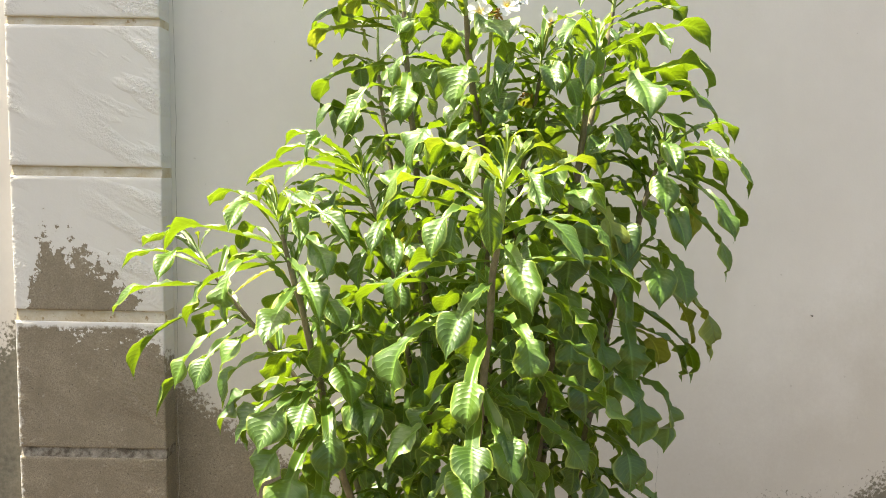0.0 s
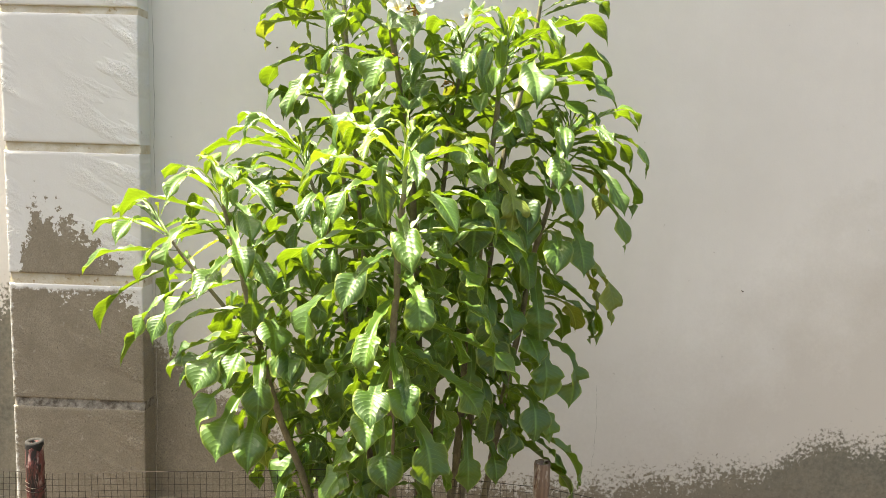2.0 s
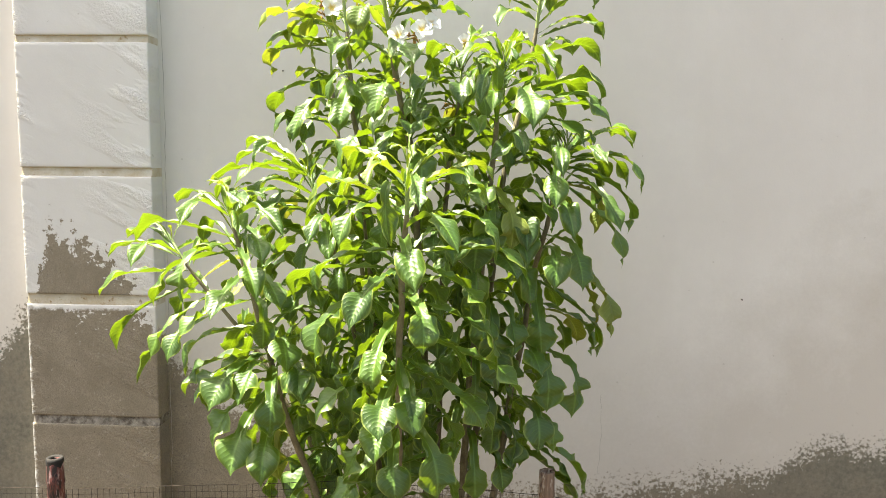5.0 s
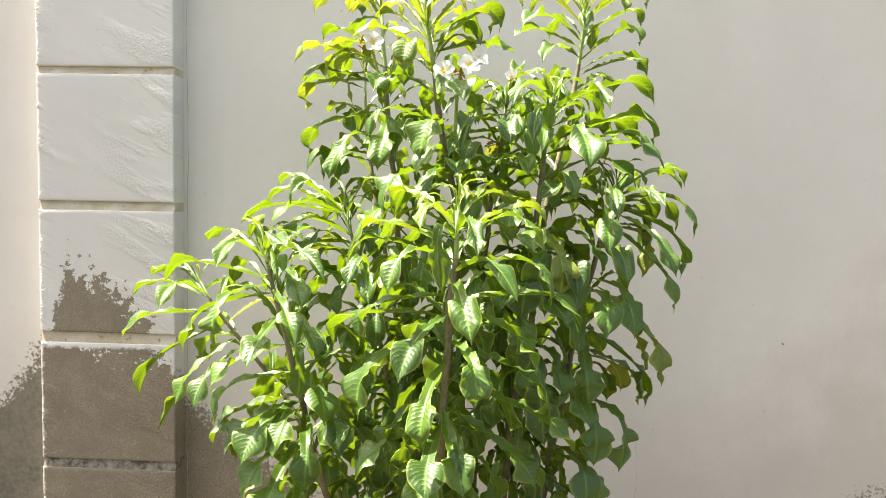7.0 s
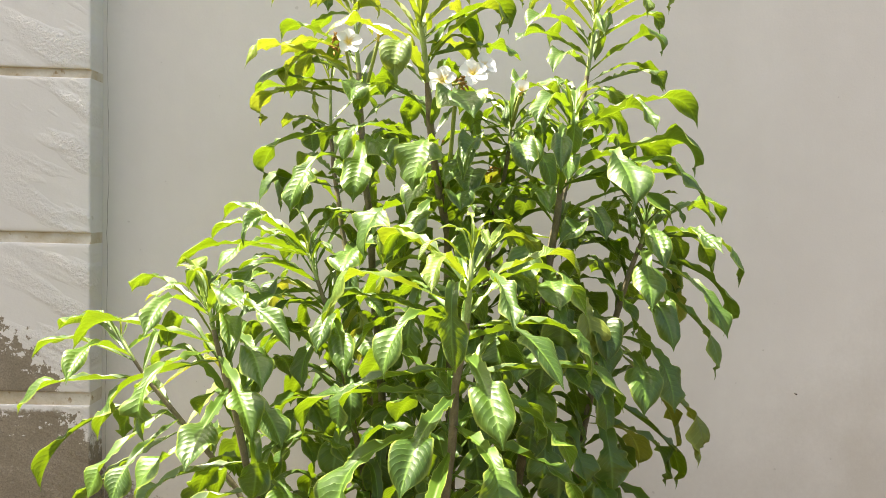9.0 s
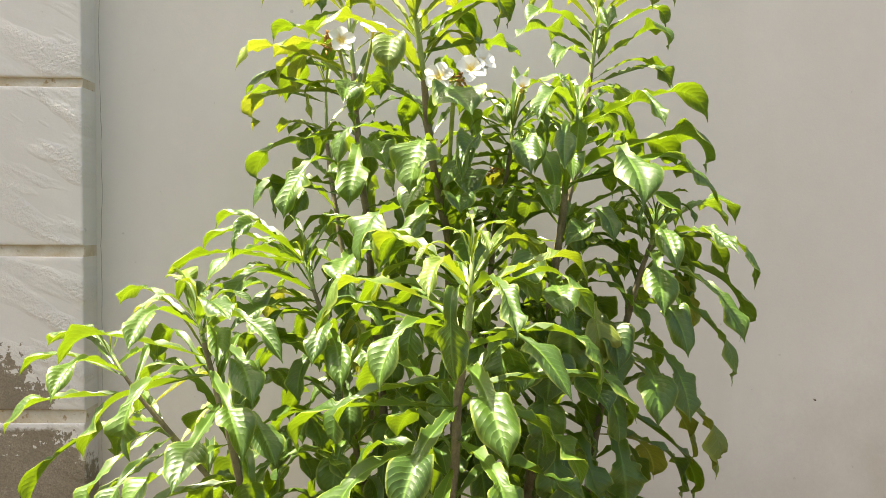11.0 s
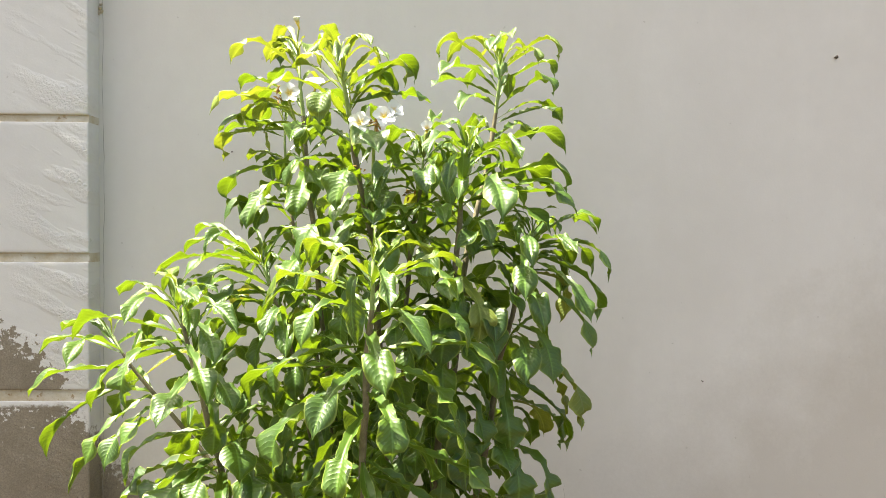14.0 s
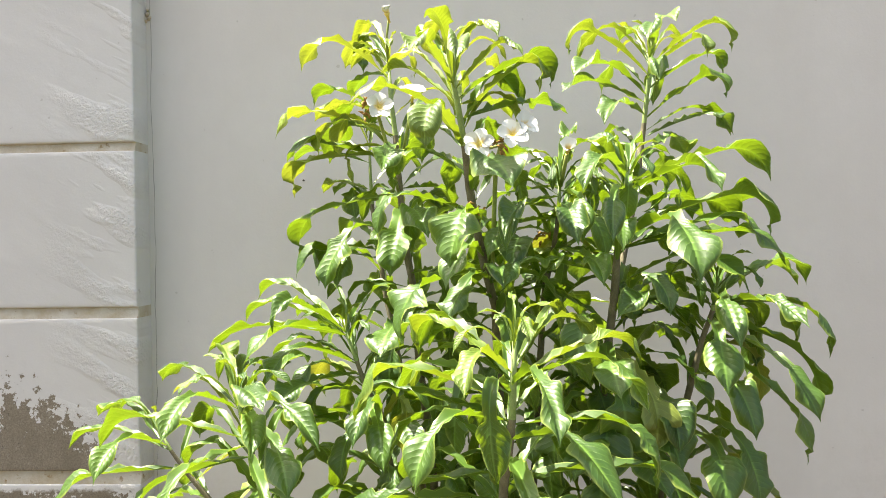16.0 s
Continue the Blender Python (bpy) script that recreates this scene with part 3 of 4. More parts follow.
stem([(0.33, 2.06, 0), (0.38, 1.98, 0.9), (0.44, 1.98, 1.48), (0.522, 2.055, 1.867), (0.537, 2.05, 2.015), (0.543, 2.05, 2.065)],
     [(2.056, -86, 0.208, 30, -8, 0.39, 1), (2.047, -103, 0.267, 20, -26, 0.43), (2.038, 165, 0.244, 58, -41, 0.37, 1), (2.03, -22, 0.249, 41, -59, 0.54, 1),
      (2.021, -50, 0.199, 30, -59, 0.6, 1), (2.012, -170, 0.254, 46, -57, 0.6, 1), (2.003, -95, 0.224, 11, -26, 0.4), (1.976, -4, 0.231, 42, -61, 0.6),
      (1.967, -141, 0.261, 34, -13, 0.3), (1.95, -149, 0.248, 19, -15, 0.47), (1.923, -122, 0.254, 8, -18, 0.38), (1.914, -29, 0.236, 41, -55, 0.6),
      (1.87, 8, 0.251, 27, -35, 0.59)] +
     [(2.03, 100, 0.241, 52, 13, 0.48), (1.82, 46, 0.235, 34, -23, 0.48)],
     (1.2, 2.05, 18), 0.0095, 0.14, 5, 7)
stem([(0.3, 2.05, 0), (0.35, 1.85, 0.9), (0.395, 1.76, 1.45), (0.411, 1.73, 1.61), (0.421, 1.71, 1.7), (0.425, 1.7, 1.765)],
     [(1.743, -7, 0.287, 24, -36, 0.6), (1.736, -106, 0.24, -3, -43, 0.39), (1.728, -58, 0.244, 18, -29, 0.56), (1.669, 39, 0.265, 14, -12, 0.49),
      (1.655, -7, 0.323, 26, -48, 0.6), (1.647, 15, 0.277, 27, -24, 0.59), (1.64, -74, 0.32, 19, -35, 0.36), (1.625, 12, 0.317, 21, -22, 0.59),
      (1.625, -2, 0.328, 14, -40, 0.6), (0.793, -27, 0.259, -5, -88, 0.41), (0.72, -45, 0.232, -16, -69, 0.38), (1.72, 78, 0.235, 51, 10, 0.48),
      (1.71, 142, 0.182, 88, 14, 0.48)] +
     [(1.69, 61, 0.232, 39, -8, 0.48), (1.69, 40, 0.231, 23, -27, 0.48), (1.68, 109, 0.249, 39, 15, 0.48), (1.52, 41, 0.24, 23, -17, 0.48),
      (1.49, 30, 0.246, 11, -18, 0.48), (1.45, -71, 0.264, -21, -68, 0.48), (1.4, 169, 0.222, -22, -150, 0.25), (1.39, 104, 0.251, -20, -73, 0.48),
      (1.35, -85, 0.282, 22, -105, 0.48), (1.34, -134, 0.233, 21, -67, 0.25), (1.31, -57, 0.258, 33, -48, 0.25), (1.3, -99, 0.279, 19, -77, 0.48),
      (1.28, -68, 0.244, 6, -25, 0.25)] +
     [(1.21, -93, 0.255, 39, -67, 0.25), (1.15, -88, 0.242, 1, -71, 0.25), (1.12, -54, 0.255, 13, -70, 0.25), (1.05, -67, 0.279, 11, -73, 0.25)] +
     [(1.75, -118, 0.249, 16, -22, 0.43), (1.655, 111, 0.264, 18, 5, 0.36), (1.618, 129, 0.248, 5, -5, 0.41), (1.588, 111, 0.249, 6, -7, 0.4),
      (1.581, -149, 0.234, 11, 6, 0.39), (1.441, 47, 0.249, -16, -31, 0.33), (1.375, -59, 0.242, 4, -48, 0.4), (1.39, 56, 0.27, -6, -26, 0.45, 2),
      (1.456, -94, 0.248, -4, -18, 0.42), (1.309, -109, 0.264, 4, -18, 0.41)],
     (0.72, 1.75, 56), 0.0099, 0.03, 6, 13, 1.62)
stem([(0.36, 2.05, 0), (0.461, 1.87, 0.815), (0.519, 1.86, 1.162), (0.575, 1.78, 1.46), (0.6, 1.76, 1.57)],
     [(1.532, 17, 0.246, 34, -40, 0.57), (1.525, 31, 0.267, 30, -13, 0.45), (1.519, -72, 0.263, 11, -11, 0.38), (1.519, -9, 0.269, 7, -51, 0.42),
      (1.519, -96, 0.276, 14, -30, 0.41), (1.513, 20, 0.248, 11, -49, 0.4), (1.5, 33, 0.263, 14, -99, 0.38), (1.5, -16, 0.287, -18, -63, 0.41),
      (1.487, -98, 0.27, 7, -47, 0.36), (1.487, -50, 0.275, -16, -51, 0.4), (1.462, -16, 0.308, -37, -60, 0.46), (1.449, 25, 0.25, -4, -84, 0.37, 2),
      (1.385, -81, 0.283, 10, -36, 0.46)] +
     [(1.308, -64, 0.264, -3, -59, 0.38), (1.302, -22, 0.35, -37, -72, 0.54, 2), (1.289, -18, 0.286, -42, -64, 0.42, 2), (1.27, -86, 0.289, 7, -34, 0.4),
      (1.2, -82, 0.262, -42, -69, 0.4), (1.181, -19, 0.304, -30, -57, 0.47), (1.117, -9, 0.265, -14, -66, 0.45), (1.098, 29, 0.245, -11, -54, 0.42, 2),
      (1.028, -79, 0.225, -10, -23, 0.48), (1.008, -68, 0.278, -12, -77, 0.39), (0.996, -39, 0.313, -7, -84, 0.38), (0.842, -69, 0.256, 2, -64, 0.44),
      (0.823, -44, 0.237, -3, -64, 0.43)] +
     [(0.747, -12, 0.259, -33, -39, 0.37), (0.734, -8, 0.323, -21, -52, 0.46), (0.708, -12, 0.313, -32, -42, 0.4), (1.52, 67, 0.248, 21, 17, 0.48),
      (1.49, 45, 0.253, 19, -41, 0.48), (1.48, 47, 0.232, 11, -31, 0.48), (1.45, 39, 0.21, 4, -68, 0.48)] +
     [(1.468, 114, 0.262, 17, 7, 0.28), (1.449, 95, 0.263, 5, -8, 0.39), (1.519, -148, 0.251, 14, -10, 0.42), (1.538, 116, 0.244, 13, 4, 0.43)],
     (0.72, 1.55, 30), 0.009, 0.02, 7, 9)
stem([(0.02, 2.05, 0), (-0.1, 1.78, 0.6), (-0.187, 1.65, 1.041), (-0.218, 1.64, 1.173), (-0.257, 1.63, 1.305), (-0.27, 1.62, 1.385)],
     [(1.363, 146, 0.252, 29, -6, 0.39), (1.363, 118, 0.225, 35, 22, 0.42, 1), (1.363, -63, 0.26, 26, 2, 0.32), (1.358, -104, 0.238, 27, -32, 0.43),
      (1.347, -68, 0.249, 12, -15, 0.5), (1.341, -40, 0.263, 29, -29, 0.34), (1.336, -56, 0.267, 0, -22, 0.35), (1.303, -179, 0.292, 18, -28, 0.56),
      (1.292, -122, 0.266, -2, -69, 0.39), (1.281, -62, 0.269, -6, -32, 0.37), (1.271, -166, 0.287, -7, -61, 0.44), (1.221, -94, 0.251, -9, -23, 0.36),
      (1.216, -47, 0.212, 3, -39, 0.37)] +
     [(1.145, -135, 0.24, -6, -27, 0.4), (1.145, -64, 0.239, 9, -101, 0.36), (1.074, -169, 0.267, -5, -56, 0.42), (1.02, -62, 0.249, 23, -31, 0.44),
      (1.014, -175, 0.285, -12, -63, 0.57), (1.009, -55, 0.241, -8, -21, 0.39), (0.998, -114, 0.263, -2, -45, 0.48), (0.998, -105, 0.211, 0, -73, 0.41),
      (0.998, -142, 0.24, -5, -41, 0.32), (0.971, -97, 0.242, 15, -38, 0.37), (0.971, -56, 0.262, 15, -44, 0.43), (0.965, -77, 0.263, -5, -71, 0.4),
      (0.949, -169, 0.239, -8, -63, 0.57)] +
     [(0.916, -105, 0.289, -29, -41, 0.44), (0.883, -87, 0.295, -23, -36, 0.39), (0.862, -130, 0.264, 12, -51, 0.41), (1.37, 101, 0.253, 10, 22, 0.48),
      (1.36, 114, 0.249, 21, 17, 0.48), (1.34, 67, 0.237, 34, 10, 0.48)],
     (0.45, 1.36, 50), 0.009, 0.035, 8, 7)
stem([(0.05, 2.05, 0), (-0.14, 1.9, 0.7), (-0.284, 1.9, 0.944), (-0.395, 1.88, 1.089), (-0.5, 1.86, 1.234), (-0.52, 1.86, 1.27)],
     [(1.246, 146, 0.267, 27, -8, 0.35), (1.231, -100, 0.261, 25, -22, 0.4), (1.221, 171, 0.264, 21, -14, 0.4), (1.182, -172, 0.292, 1, -24, 0.47),
      (1.153, -160, 0.325, -23, -51, 0.42), (1.114, -142, 0.261, -28, -58, 0.42), (1.09, -122, 0.245, -22, -47, 0.4), (1.07, -162, 0.334, -28, -51, 0.46),
      (1.24, 82, 0.234, 10, -26, 0.48), (1.11, 144, 0.255, 1, -62, 0.48)],
     (0.62, 1.25, 16), 0.0072, 0.02, 9, 3)
stem([(0.1, 2.07, 0), (0.06, 1.99, 1), (0.008, 1.945, 1.57), (-0.008, 1.935, 1.733), (-0.022, 1.935, 1.895), (-0.032, 1.93, 2.03)],
     [(2.03, 126, 0.24, 62, -34, 0.43, 1), (2.021, 129, 0.226, 41, -20, 0.42, 1), (1.995, -164, 0.246, 42, -48, 0.45, 1), (1.917, 177, 0.211, 32, -32, 0.6),
      (1.908, 161, 0.217, 25, -12, 0.47, 1), (1.874, -169, 0.283, 20, -29, 0.57, 1), (1.865, -163, 0.228, 31, -50, 0.37, 1), (1.856, -90, 0.249, -9, -26, 0.48),
      (1.847, -168, 0.182, 9, -99, 0.4, 1), (1.83, -175, 0.279, 4, -67, 0.6, 1), (1.813, -173, 0.265, 20, -23, 0.6), (1.752, -175, 0.293, -7, -62, 0.54),
      (1.726, -92, 0.259, -12, -52, 0.33)] +
     [(1.613, 174, 0.263, 18, -66, 0.51), (1.595, 179, 0.282, 16, -30, 0.59), (2.03, 120, 0.241, 49, -71, 0.48), (2, 123, 0.23, 16, -20, 0.48),
      (1.93, 138, 0.227, 16, -25, 0.48), (1.87, 130, 0.329, 20, -35, 0.48), (1.76, 61, 0.232, 7, -19, 0.48), (1.64, -115, 0.187, 29, -148, 0.48),
      (1.58, 63, 0.29, 78, -18, 0.48)] +
     [(1.674, -73, 0.262, 19, -17, 0.39), (1.491, -99, 0.265, -2, -14, 0.33)],
     (0.8, 2.02, 40), 0.0095, 0.48, 10, 7, 1.68)
stem([(0.1, 2.08, 0), (0.04, 1.95, 0.8), (-0.045, 1.83, 1.3), (-0.085, 1.81, 1.4), (-0.108, 1.8, 1.47)],
     [(1.47, 162, 0.266, 26, -14, 0.47), (1.47, 149, 0.289, 34, -9, 0.56), (1.47, -123, 0.237, 35, -47, 0.59), (1.464, -178, 0.293, 11, -14, 0.4),
      (1.464, -131, 0.257, 18, -30, 0.41), (1.405, -127, 0.249, 26, -31, 0.46), (1.388, -120, 0.241, 4, -9, 0.47), (0.729, -149, 0.36, -31, -38, 0.39),
      (1.47, 74, 0.239, 29, 17, 0.48), (1.41, 175, 0.215, 32, -59, 0.48), (1.38, 132, 0.238, 11, -41, 0.48), (1.34, -124, 0.268, 29, -152, 0.48),
      (1.34, -75, 0.252, -3, -41, 0.48)] +
     [(1.282, -60, 0.24, 49, -103, 0.39)],
     (0.6, 1.46, 76), 0.0081, 0.03, 11, 6, 1.36)
stem([(0.24, 2.08, 0), (0.26, 1.92, 1.1), (0.283, 1.83, 1.55), (0.31, 1.81, 1.68), (0.316, 1.8, 1.765)],
     [(1.76, 77, 0.247, 42, 23, 0.48), (1.74, 112, 0.232, 20, -5, 0.48), (1.74, -84, 0.232, -6, -46, 0.48), (1.73, -122, 0.257, -7, -40, 0.48),
      (1.7, 48, 0.234, 3, -25, 0.48), (1.69, -139, 0.22, -4, -41, 0.48), (1.63, -74, 0.248, -6, -11, 0.48), (1.6, 114, 0.224, 12, -14, 0.48),
      (1.6, 50, 0.237, -3, 9, 0.48), (1.57, -75, 0.215, 57, -135, 0.25)] +
     [(1.706, -116, 0.278, 3, -18, 0.41), (1.699, -87, 0.251, 6, -27, 0.42), (1.75, 129, 0.238, -1, -5, 0.4), (1.743, 118, 0.266, 41, -24, 0.54),
      (1.463, -27, 0.248, 101, -125, 0.4)],
     (0.8, 1.75, 48), 0.0081, 0.05, 12, 11, 1.68)
stem([(0.08, 2.06, 0), (0.05, 2.04, 0.9), (-0.043, 2.08, 1.428), (-0.075, 2.09, 1.577), (-0.093, 2.1, 1.682), (-0.1, 2.1, 1.786), (-0.1, 2.1, 1.882)],
     [(1.858, 135, 0.21, 22, -13, 0.4, 1), (1.834, 151, 0.256, 17, 7, 0.35), (1.771, 133, 0.222, 15, -3, 0.38, 1), (1.651, 121, 0.244, 29, -37, 0.48),
      (1.707, 132, 0.208, 59, -110, 0.44), (1.596, 72, 0.248, 25, -13, 0.44)],
     (0.9, 1.8, 18), 0.0075, 0.12, 13, 5, 1.6)

# ---- flowers of the shrub ----
def petal_mesh(long, wide, seed):
    """One rounded, slightly cupped petal along +x from the origin."""
    bm = bmesh.new()
    rng = random.Random(seed)
    lean = rng.uniform(-0.15, 0.25)
    rows = []
    for i in range(7):
        s = i / 6
        w = wide * (0.16 + 0.95 * math.sin(math.pi * min(1, 0.05 + s * 0.80)) ** 0.75) * (1.0, 1.0, 1.0, 1.0, 1.0, 0.92, 0.42)[i]
        z = 0.25 * long * s * (1 - s) + lean * long * s * s
        rows.append([bm.verts.new((s * long, u * w, z + 0.32 * w * u * u - 0.22 * w * u)) for u in (-1, -0.5, 0, 0.5, 1)])
    for a, b in zip(rows, rows[1:]):
        for k in range(4):
            bm.faces.new((a[k], a[k + 1], b[k + 1], b[k]))
    return smooth(bm)


def flower(at, facing, size, label, turn=0.0, closed=0.0):
    """A five-petalled flower: a yellow throat that bears the petals."""
    bm = bmesh.new()
    tube(bm, [Vector((0, 0, -0.020)), Vector((0, 0, -0.008)), Vector((0, 0, 0.001))], [0.0022, 0.003, 0.0065], 8)
    throat = part("flower", smooth(bm), THROAT, shrub, label)
    q = Vector(facing).to_track_quat('Z', 'Y').to_matrix().to_4x4()
    throat.matrix_basis = Matrix.Translation(at) @ q @ pose(0, 0, 0, 0, 0, turn)
    throat.matrix_parent_inverse = shrub_inv
    for k in range(5):
        ob = part("petal", petal_mesh(size, size * 0.415, k + int(turn)), PETAL, throat)
        ob.matrix_basis = pose(0, 0, 0, 0, 0, 72 * k) @ pose(0.002, 0, 0, 8, -12 - closed, 0)
    return throat


def stalk(way, radius, material, name="flower_stalk"):
    bm = bmesh.new()
    tube(bm, [Vector(p) for p in way], [radius] * len(way), 7)
    ob = part(name, smooth(bm), material, shrub)
    ob.matrix_parent_inverse = shrub_inv
    return ob


def withered(at, spread, count, seed):
    """A tuft of shrivelled brown buds, each a part of the shrub."""
    rng = random.Random(seed)
    for _ in range(count):
        bm = bmesh.new()
        a = Vector(at) + Vector((rng.uniform(-1, 1), rng.uniform(-1, 1), rng.uniform(-1, 1))) * spread
        d = Vector((rng.uniform(-1, 1), rng.uniform(-1, 0.4), rng.uniform(-0.8, 1))).normalized() * rng.uniform(0.008, 0.018)
        tube(bm, [a, a + d * 0.5 + Vector((0, 0, 0.002)), a + d], [0.0012, 0.0028, 0.0008], 5)
        ob = part("withered_bud", smooth(bm), WITHERED, shrub, "shrivelled brown flower bud")
        ob.matrix_parent_inverse = shrub_inv


stalk([(0.182, 1.78, 1.60), (0.186, 1.75, 1.70), (0.190, 1.715, 1.785), (0.200, 1.668, 1.815)], 0.0046, STALK)
stalk([(0.200, 1.668, 1.815), (0.180, 1.655, 1.808), (0.165, 1.648, 1.805)], 0.0022, STALK)
stalk([(0.200, 1.668, 1.815), (0.228, 1.675, 1.826), (0.229, 1.675, 1.838)], 0.0022, STALK)
stalk([(-0.012, 1.935, 1.74), (-0.026, 1.88, 1.83), (-0.036, 1.775, 1.899)], 0.0036, STALK)
stalk([(-0.014, 1.935, 1.79), (0.015, 1.86, 1.88), (0.029, 1.812, 1.920)], 0.0038, STALK)
stalk([(0.316, 1.80, 1.75), (0.322, 1.735, 1.803)], 0.004, STALK)
stalk([(-0.032, 1.93, 2.02), (-0.030, 1.89, 2.065), (-0.022, 1.866, 2.098)], 0.0025, STALK)
for at, facing, size, label, turn, closed in FLOWERS:
    flower(at, facing, size, label, turn, closed)
withered((-0.050, 1.768, 1.899), 0.015, 22, 5)
withered((0.197, 1.650, 1.810), 0.012, 16, 6)
withered((0.283, 1.79, 1.655), 0.014, 9, 7)
withered((0.158, 1.71, 1.705), 0.010, 7, 8)


# ---- bamboo stakes and wire netting ----
def bamboo_stake(x, y, top, radius, material, label, charred):
    stake = empty("bamboo_stake", (x, y, 0), label, "stake", "stakes of the netting")
    bm = bmesh.new()
    sides, low = 14, -0.05
    zs = [low, 0.12, 0.135, 0.15, 0.33, top - 0.075, top - 0.066, top - 0.058, top - 0.006, top]
    swell = [1.04, 1.03, 1.10, 1.03, 1.0, 1.0, 1.09, 1.0, 0.99, 0.95]
    rng = random.Random(int(top * 1000))
    outer = []
    for z, s in zip(zs, swell):
        outer.append([bm.verts.new((radius * s * math.cos(a), radius * s * math.sin(a), z + (rng.uniform(-0.002, 0.002) if z > top - 0.01 else 0))) for a in (2 * math.pi * k / sides for k in range(sides))])
    inner = [[bm.verts.new((radius * 0.58 * math.cos(a), radius * 0.58 * math.sin(a), z)) for a in (2 * math.pi * k / sides for k in range(sides))] for z in (top - 0.002, top - 0.05)]
    for a, b in zip(outer + inner, (outer + inner)[1:]):
        for k in range(sides):
            bm.faces.new((a[k], a[(k + 1) % sides], b[(k + 1) % sides], b[k]))
    bm.faces.new(inner[-1])
    part("culm", smooth(bm), material, stake)
    if charred:
        bm = bmesh.new()
        rings = []
        for r, z in ((1.005, top - 0.016), (1.02, top - 0.005), (0.98, top + 0.003), (0.60, top + 0.002), (0.55, top - 0.012)):
            rings.append([bm.verts.new((radius * r * math.cos(a), radius * r * math.sin(a), z + (0.005 * math.sin(3 * a) + 0.004 * math.sin(5 * a + 1)) * (z < top - 0.01))) for a in (2 * math.pi * k / sides for k in range(sides))])
        for a, b in zip(rings, rings[1:]):
            for k in range(sides):
                bm.faces.new((a[k], a[(k + 1) % sides], b[(k + 1) % sides], b[k]))
        part("rim", smooth(bm), CHAR, stake, "charred black rim")
    bm = bmesh.new()
    way = [Vector(((radius + 0.002) * math.cos(a), (radius + 0.002) * math.sin(a), 0.50 + 0.012 * a / 6.28 + 0.004 * math.sin(2 * a))) for a in (k * 0.35 for k in range(50))]
    tube(bm, way, [0.0012] * len(way), 5)
    part("tie_wire", bm, WIRE, stake, "dark binding wire")
    return stake


bamboo_stake(-0.842, 1.765, 0.646, 0.0235, BAMBOO_B, "reddish stained bamboo stake with a charred hollow top", True)
bamboo_stake(0.570, 1.795, 0.642, 0.0225, BAMBOO_A, "weathered brown bamboo stake sawn off above a node", False)


def net_top(x):
    knots = ((-2.6, 0.50), (-1.3, 0.525), (-0.84, 0.53), (-0.4, 0.555), (0.0, 0.58), (0.57, 0.555), (0.9, 0.505), (1.3, 0.45), (2.6, 0.46))
    for (a, ha), (b, hb) in zip(knots, knots[1:]):
        if x <= b:
            return ha + (hb - ha) * (x - a) / (b - a)
    return 0.46


def net_at(x, row):
    """A knot of the netting: row 0 is its top edge, which sags between the stakes."""
    z = net_top(x) * (1 - row / 29.0)
    y = 1.822 + 0.012 * noise.noise(Vector((x * 3, z * 4, 0))) + 0.004 * noise.noise(Vector((x * 15, z * 15, 3)))
    return Vector((x + 0.003 * noise.noise(Vector((x * 9, z * 12, 7))), y, z + 0.003 * noise.noise(Vector((x * 11, z * 9, 5)))))


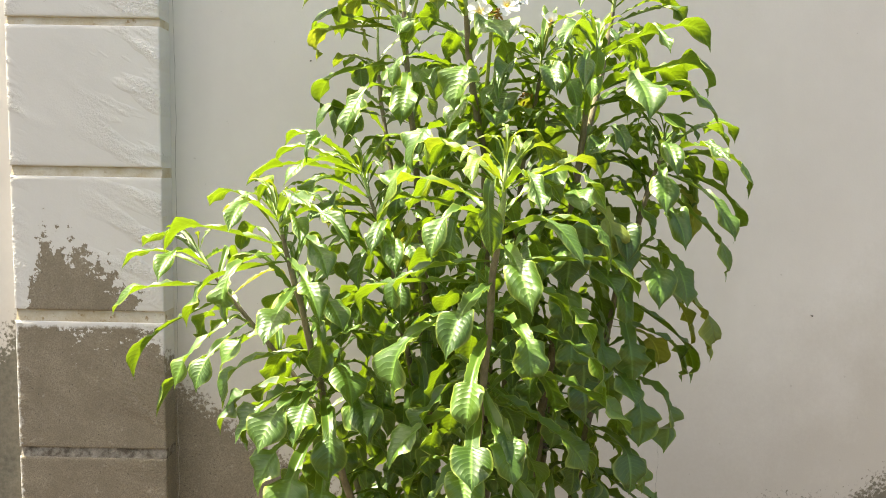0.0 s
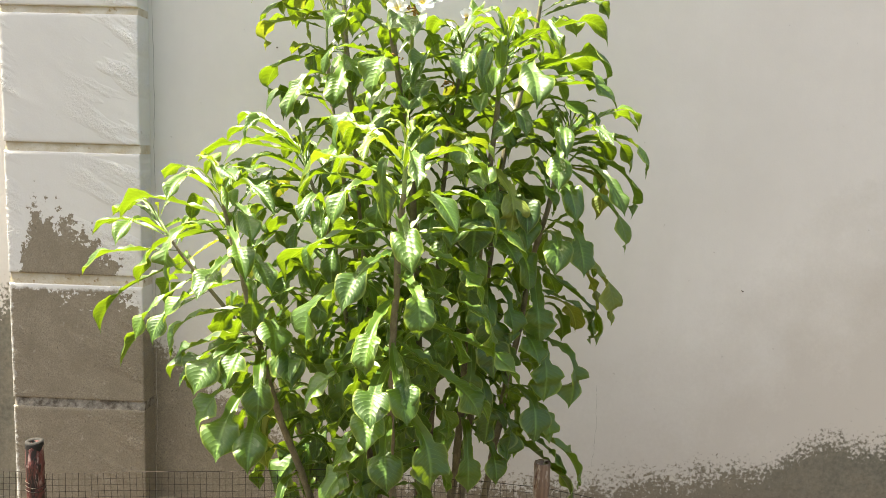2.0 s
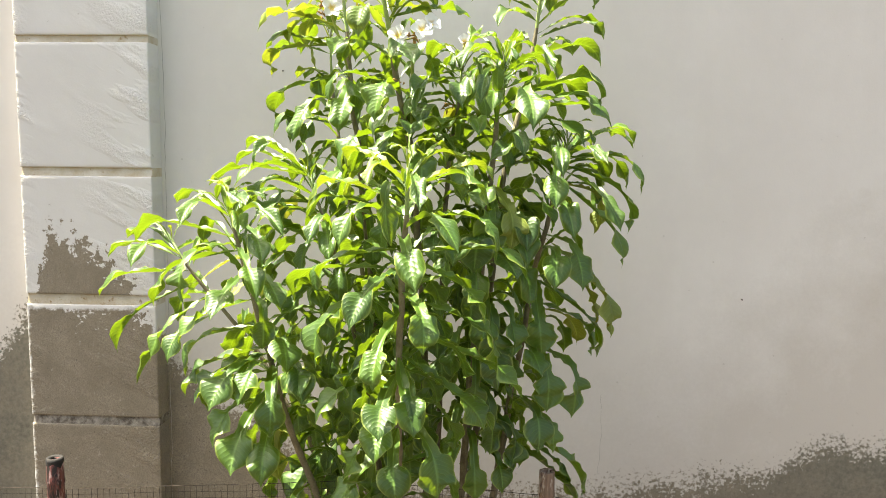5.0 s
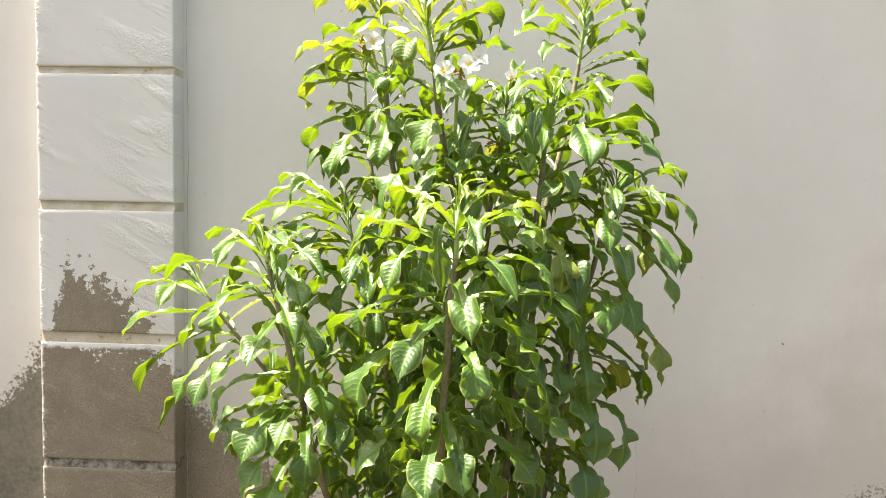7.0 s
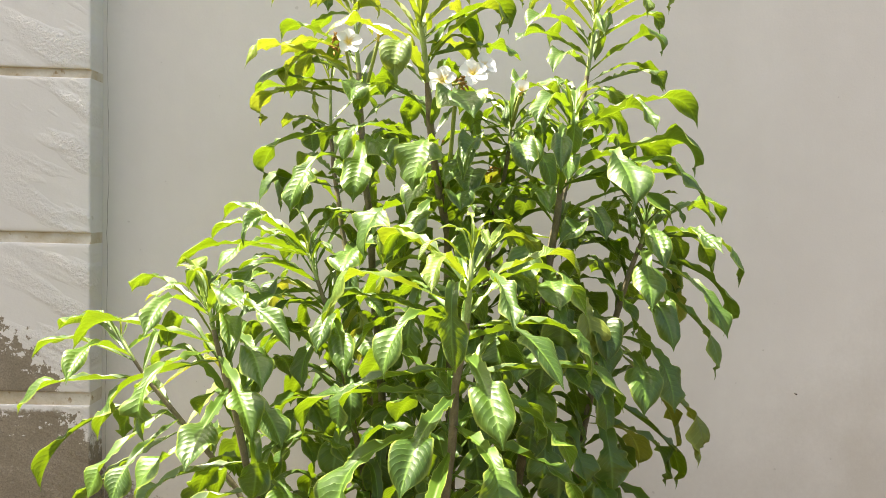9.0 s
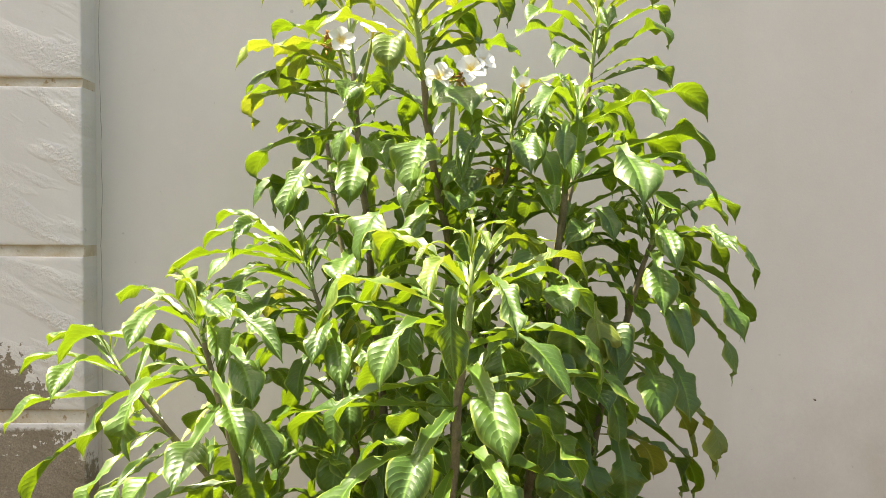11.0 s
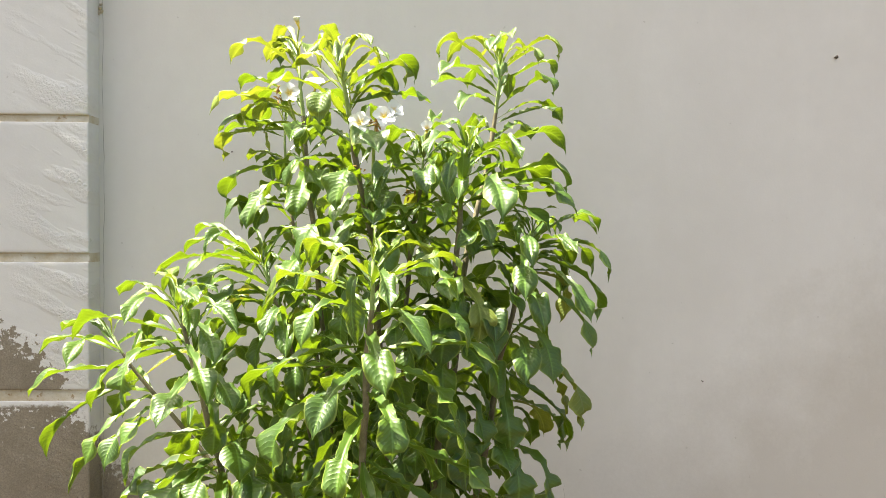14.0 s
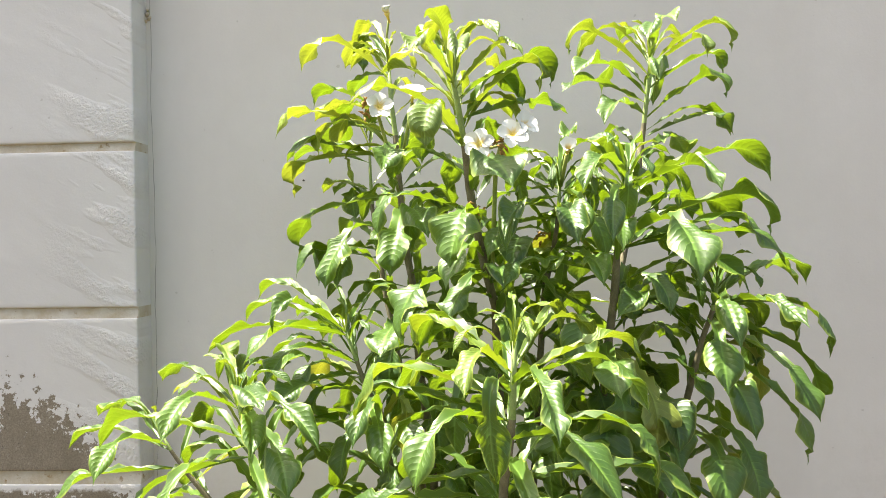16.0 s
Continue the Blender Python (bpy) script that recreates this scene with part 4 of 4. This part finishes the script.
bm = bmesh.new()
columns = [-2.2 + 0.0186 * k for k in range(238)]
for row in range(30):
    tube(bm, [net_at(x, row) for x in columns[::2]], [0.0011 if row == 0 else 0.0007] * len(columns[::2]), 3, False)
for x in columns:
    tube(bm, [net_at(x, row) for row in range(0, 30, 2)], [0.0007] * 15, 3, False)
tagged(new("wire_netting", mesh_from("wire_netting", bm, WIRE)), "sagging dark square-mesh wire netting between bamboo stakes", "netting", kind="stuff")


# ---- marks and fittings on the wall ----
def crack(points, radius, seed, name="crack"):
    rng = random.Random(seed)
    bm = bmesh.new()
    way = []
    for a, b in zip(points, points[1:]):
        for k in range(14):
            p = Vector(a).lerp(Vector(b), k / 14)
            way.append(p + Vector((rng.uniform(-1, 1) * 0.0025 + 0.006 * noise.noise(p * 6), 0, 0)))
    tube(bm, way, [radius * rng.uniform(0.5, 1.3) for _ in way], 5)
    return tagged(new(name, mesh_from(name, bm, CRACK)), "thin dark hairline crack in the limewash", "crack", kind="structure")


crack([(-0.826, WALL_Y, 0.05), (-0.818, WALL_Y, 0.7), (-0.814, WALL_Y, 1.3), (-0.812, WALL_Y, 1.9), (-0.818, WALL_Y, 2.5), (-0.818, WALL_Y, TOP)], 0.0010, 3)
crack([(0.830, WALL_Y, 0.32), (0.838, WALL_Y, 0.47), (0.832, WALL_Y, 0.66)], 0.0006, 4)


def nail(x, z, size):
    bm = bmesh.new()
    tube(bm, [Vector((0, 0.01, 0)), Vector((0, -0.012, -0.002))], [size * 0.45, size * 0.45], 7)
    tube(bm, [Vector((0, -0.012, -0.002)), Vector((0, -0.0145, -0.002))], [size, size * 0.9], 9)
    ob = new("nail", mesh_from("nail", smooth(bm), WIRE))
    ob.location = (x, WALL_Y, z)
    return tagged(ob, "small dark spot on the cream wall, built as a nail", "nail", "nails in the wall")


nail(1.804, 2.194, 0.0065)
# the next two are dark specks of unclear kind, built as nails
nail(-0.36, 1.835, 0.003)
nail(1.33, 1.02, 0.003)

# a lump of unclear kind, built from four stubby tubes
bm = bmesh.new()
for dx, dz, r in ((0, 0, 0.007), (0.005, -0.012, 0.006), (-0.004, -0.020, 0.005), (0.002, 0.012, 0.005)):
    tube(bm, [Vector((dx - 0.004, 0.004, dz - r)), Vector((dx, -0.006, dz)), Vector((dx + 0.004, 0.004, dz + r))], [r * 0.5, r, r * 0.4], 7)
lump = new("mud_nest", mesh_from("mud_nest", smooth(bm), JOINT))
lump.location = (-0.822, WALL_Y, 2.335)
tagged(lump, "small grey lump of unclear kind in the corner of wall and pier", "nest")
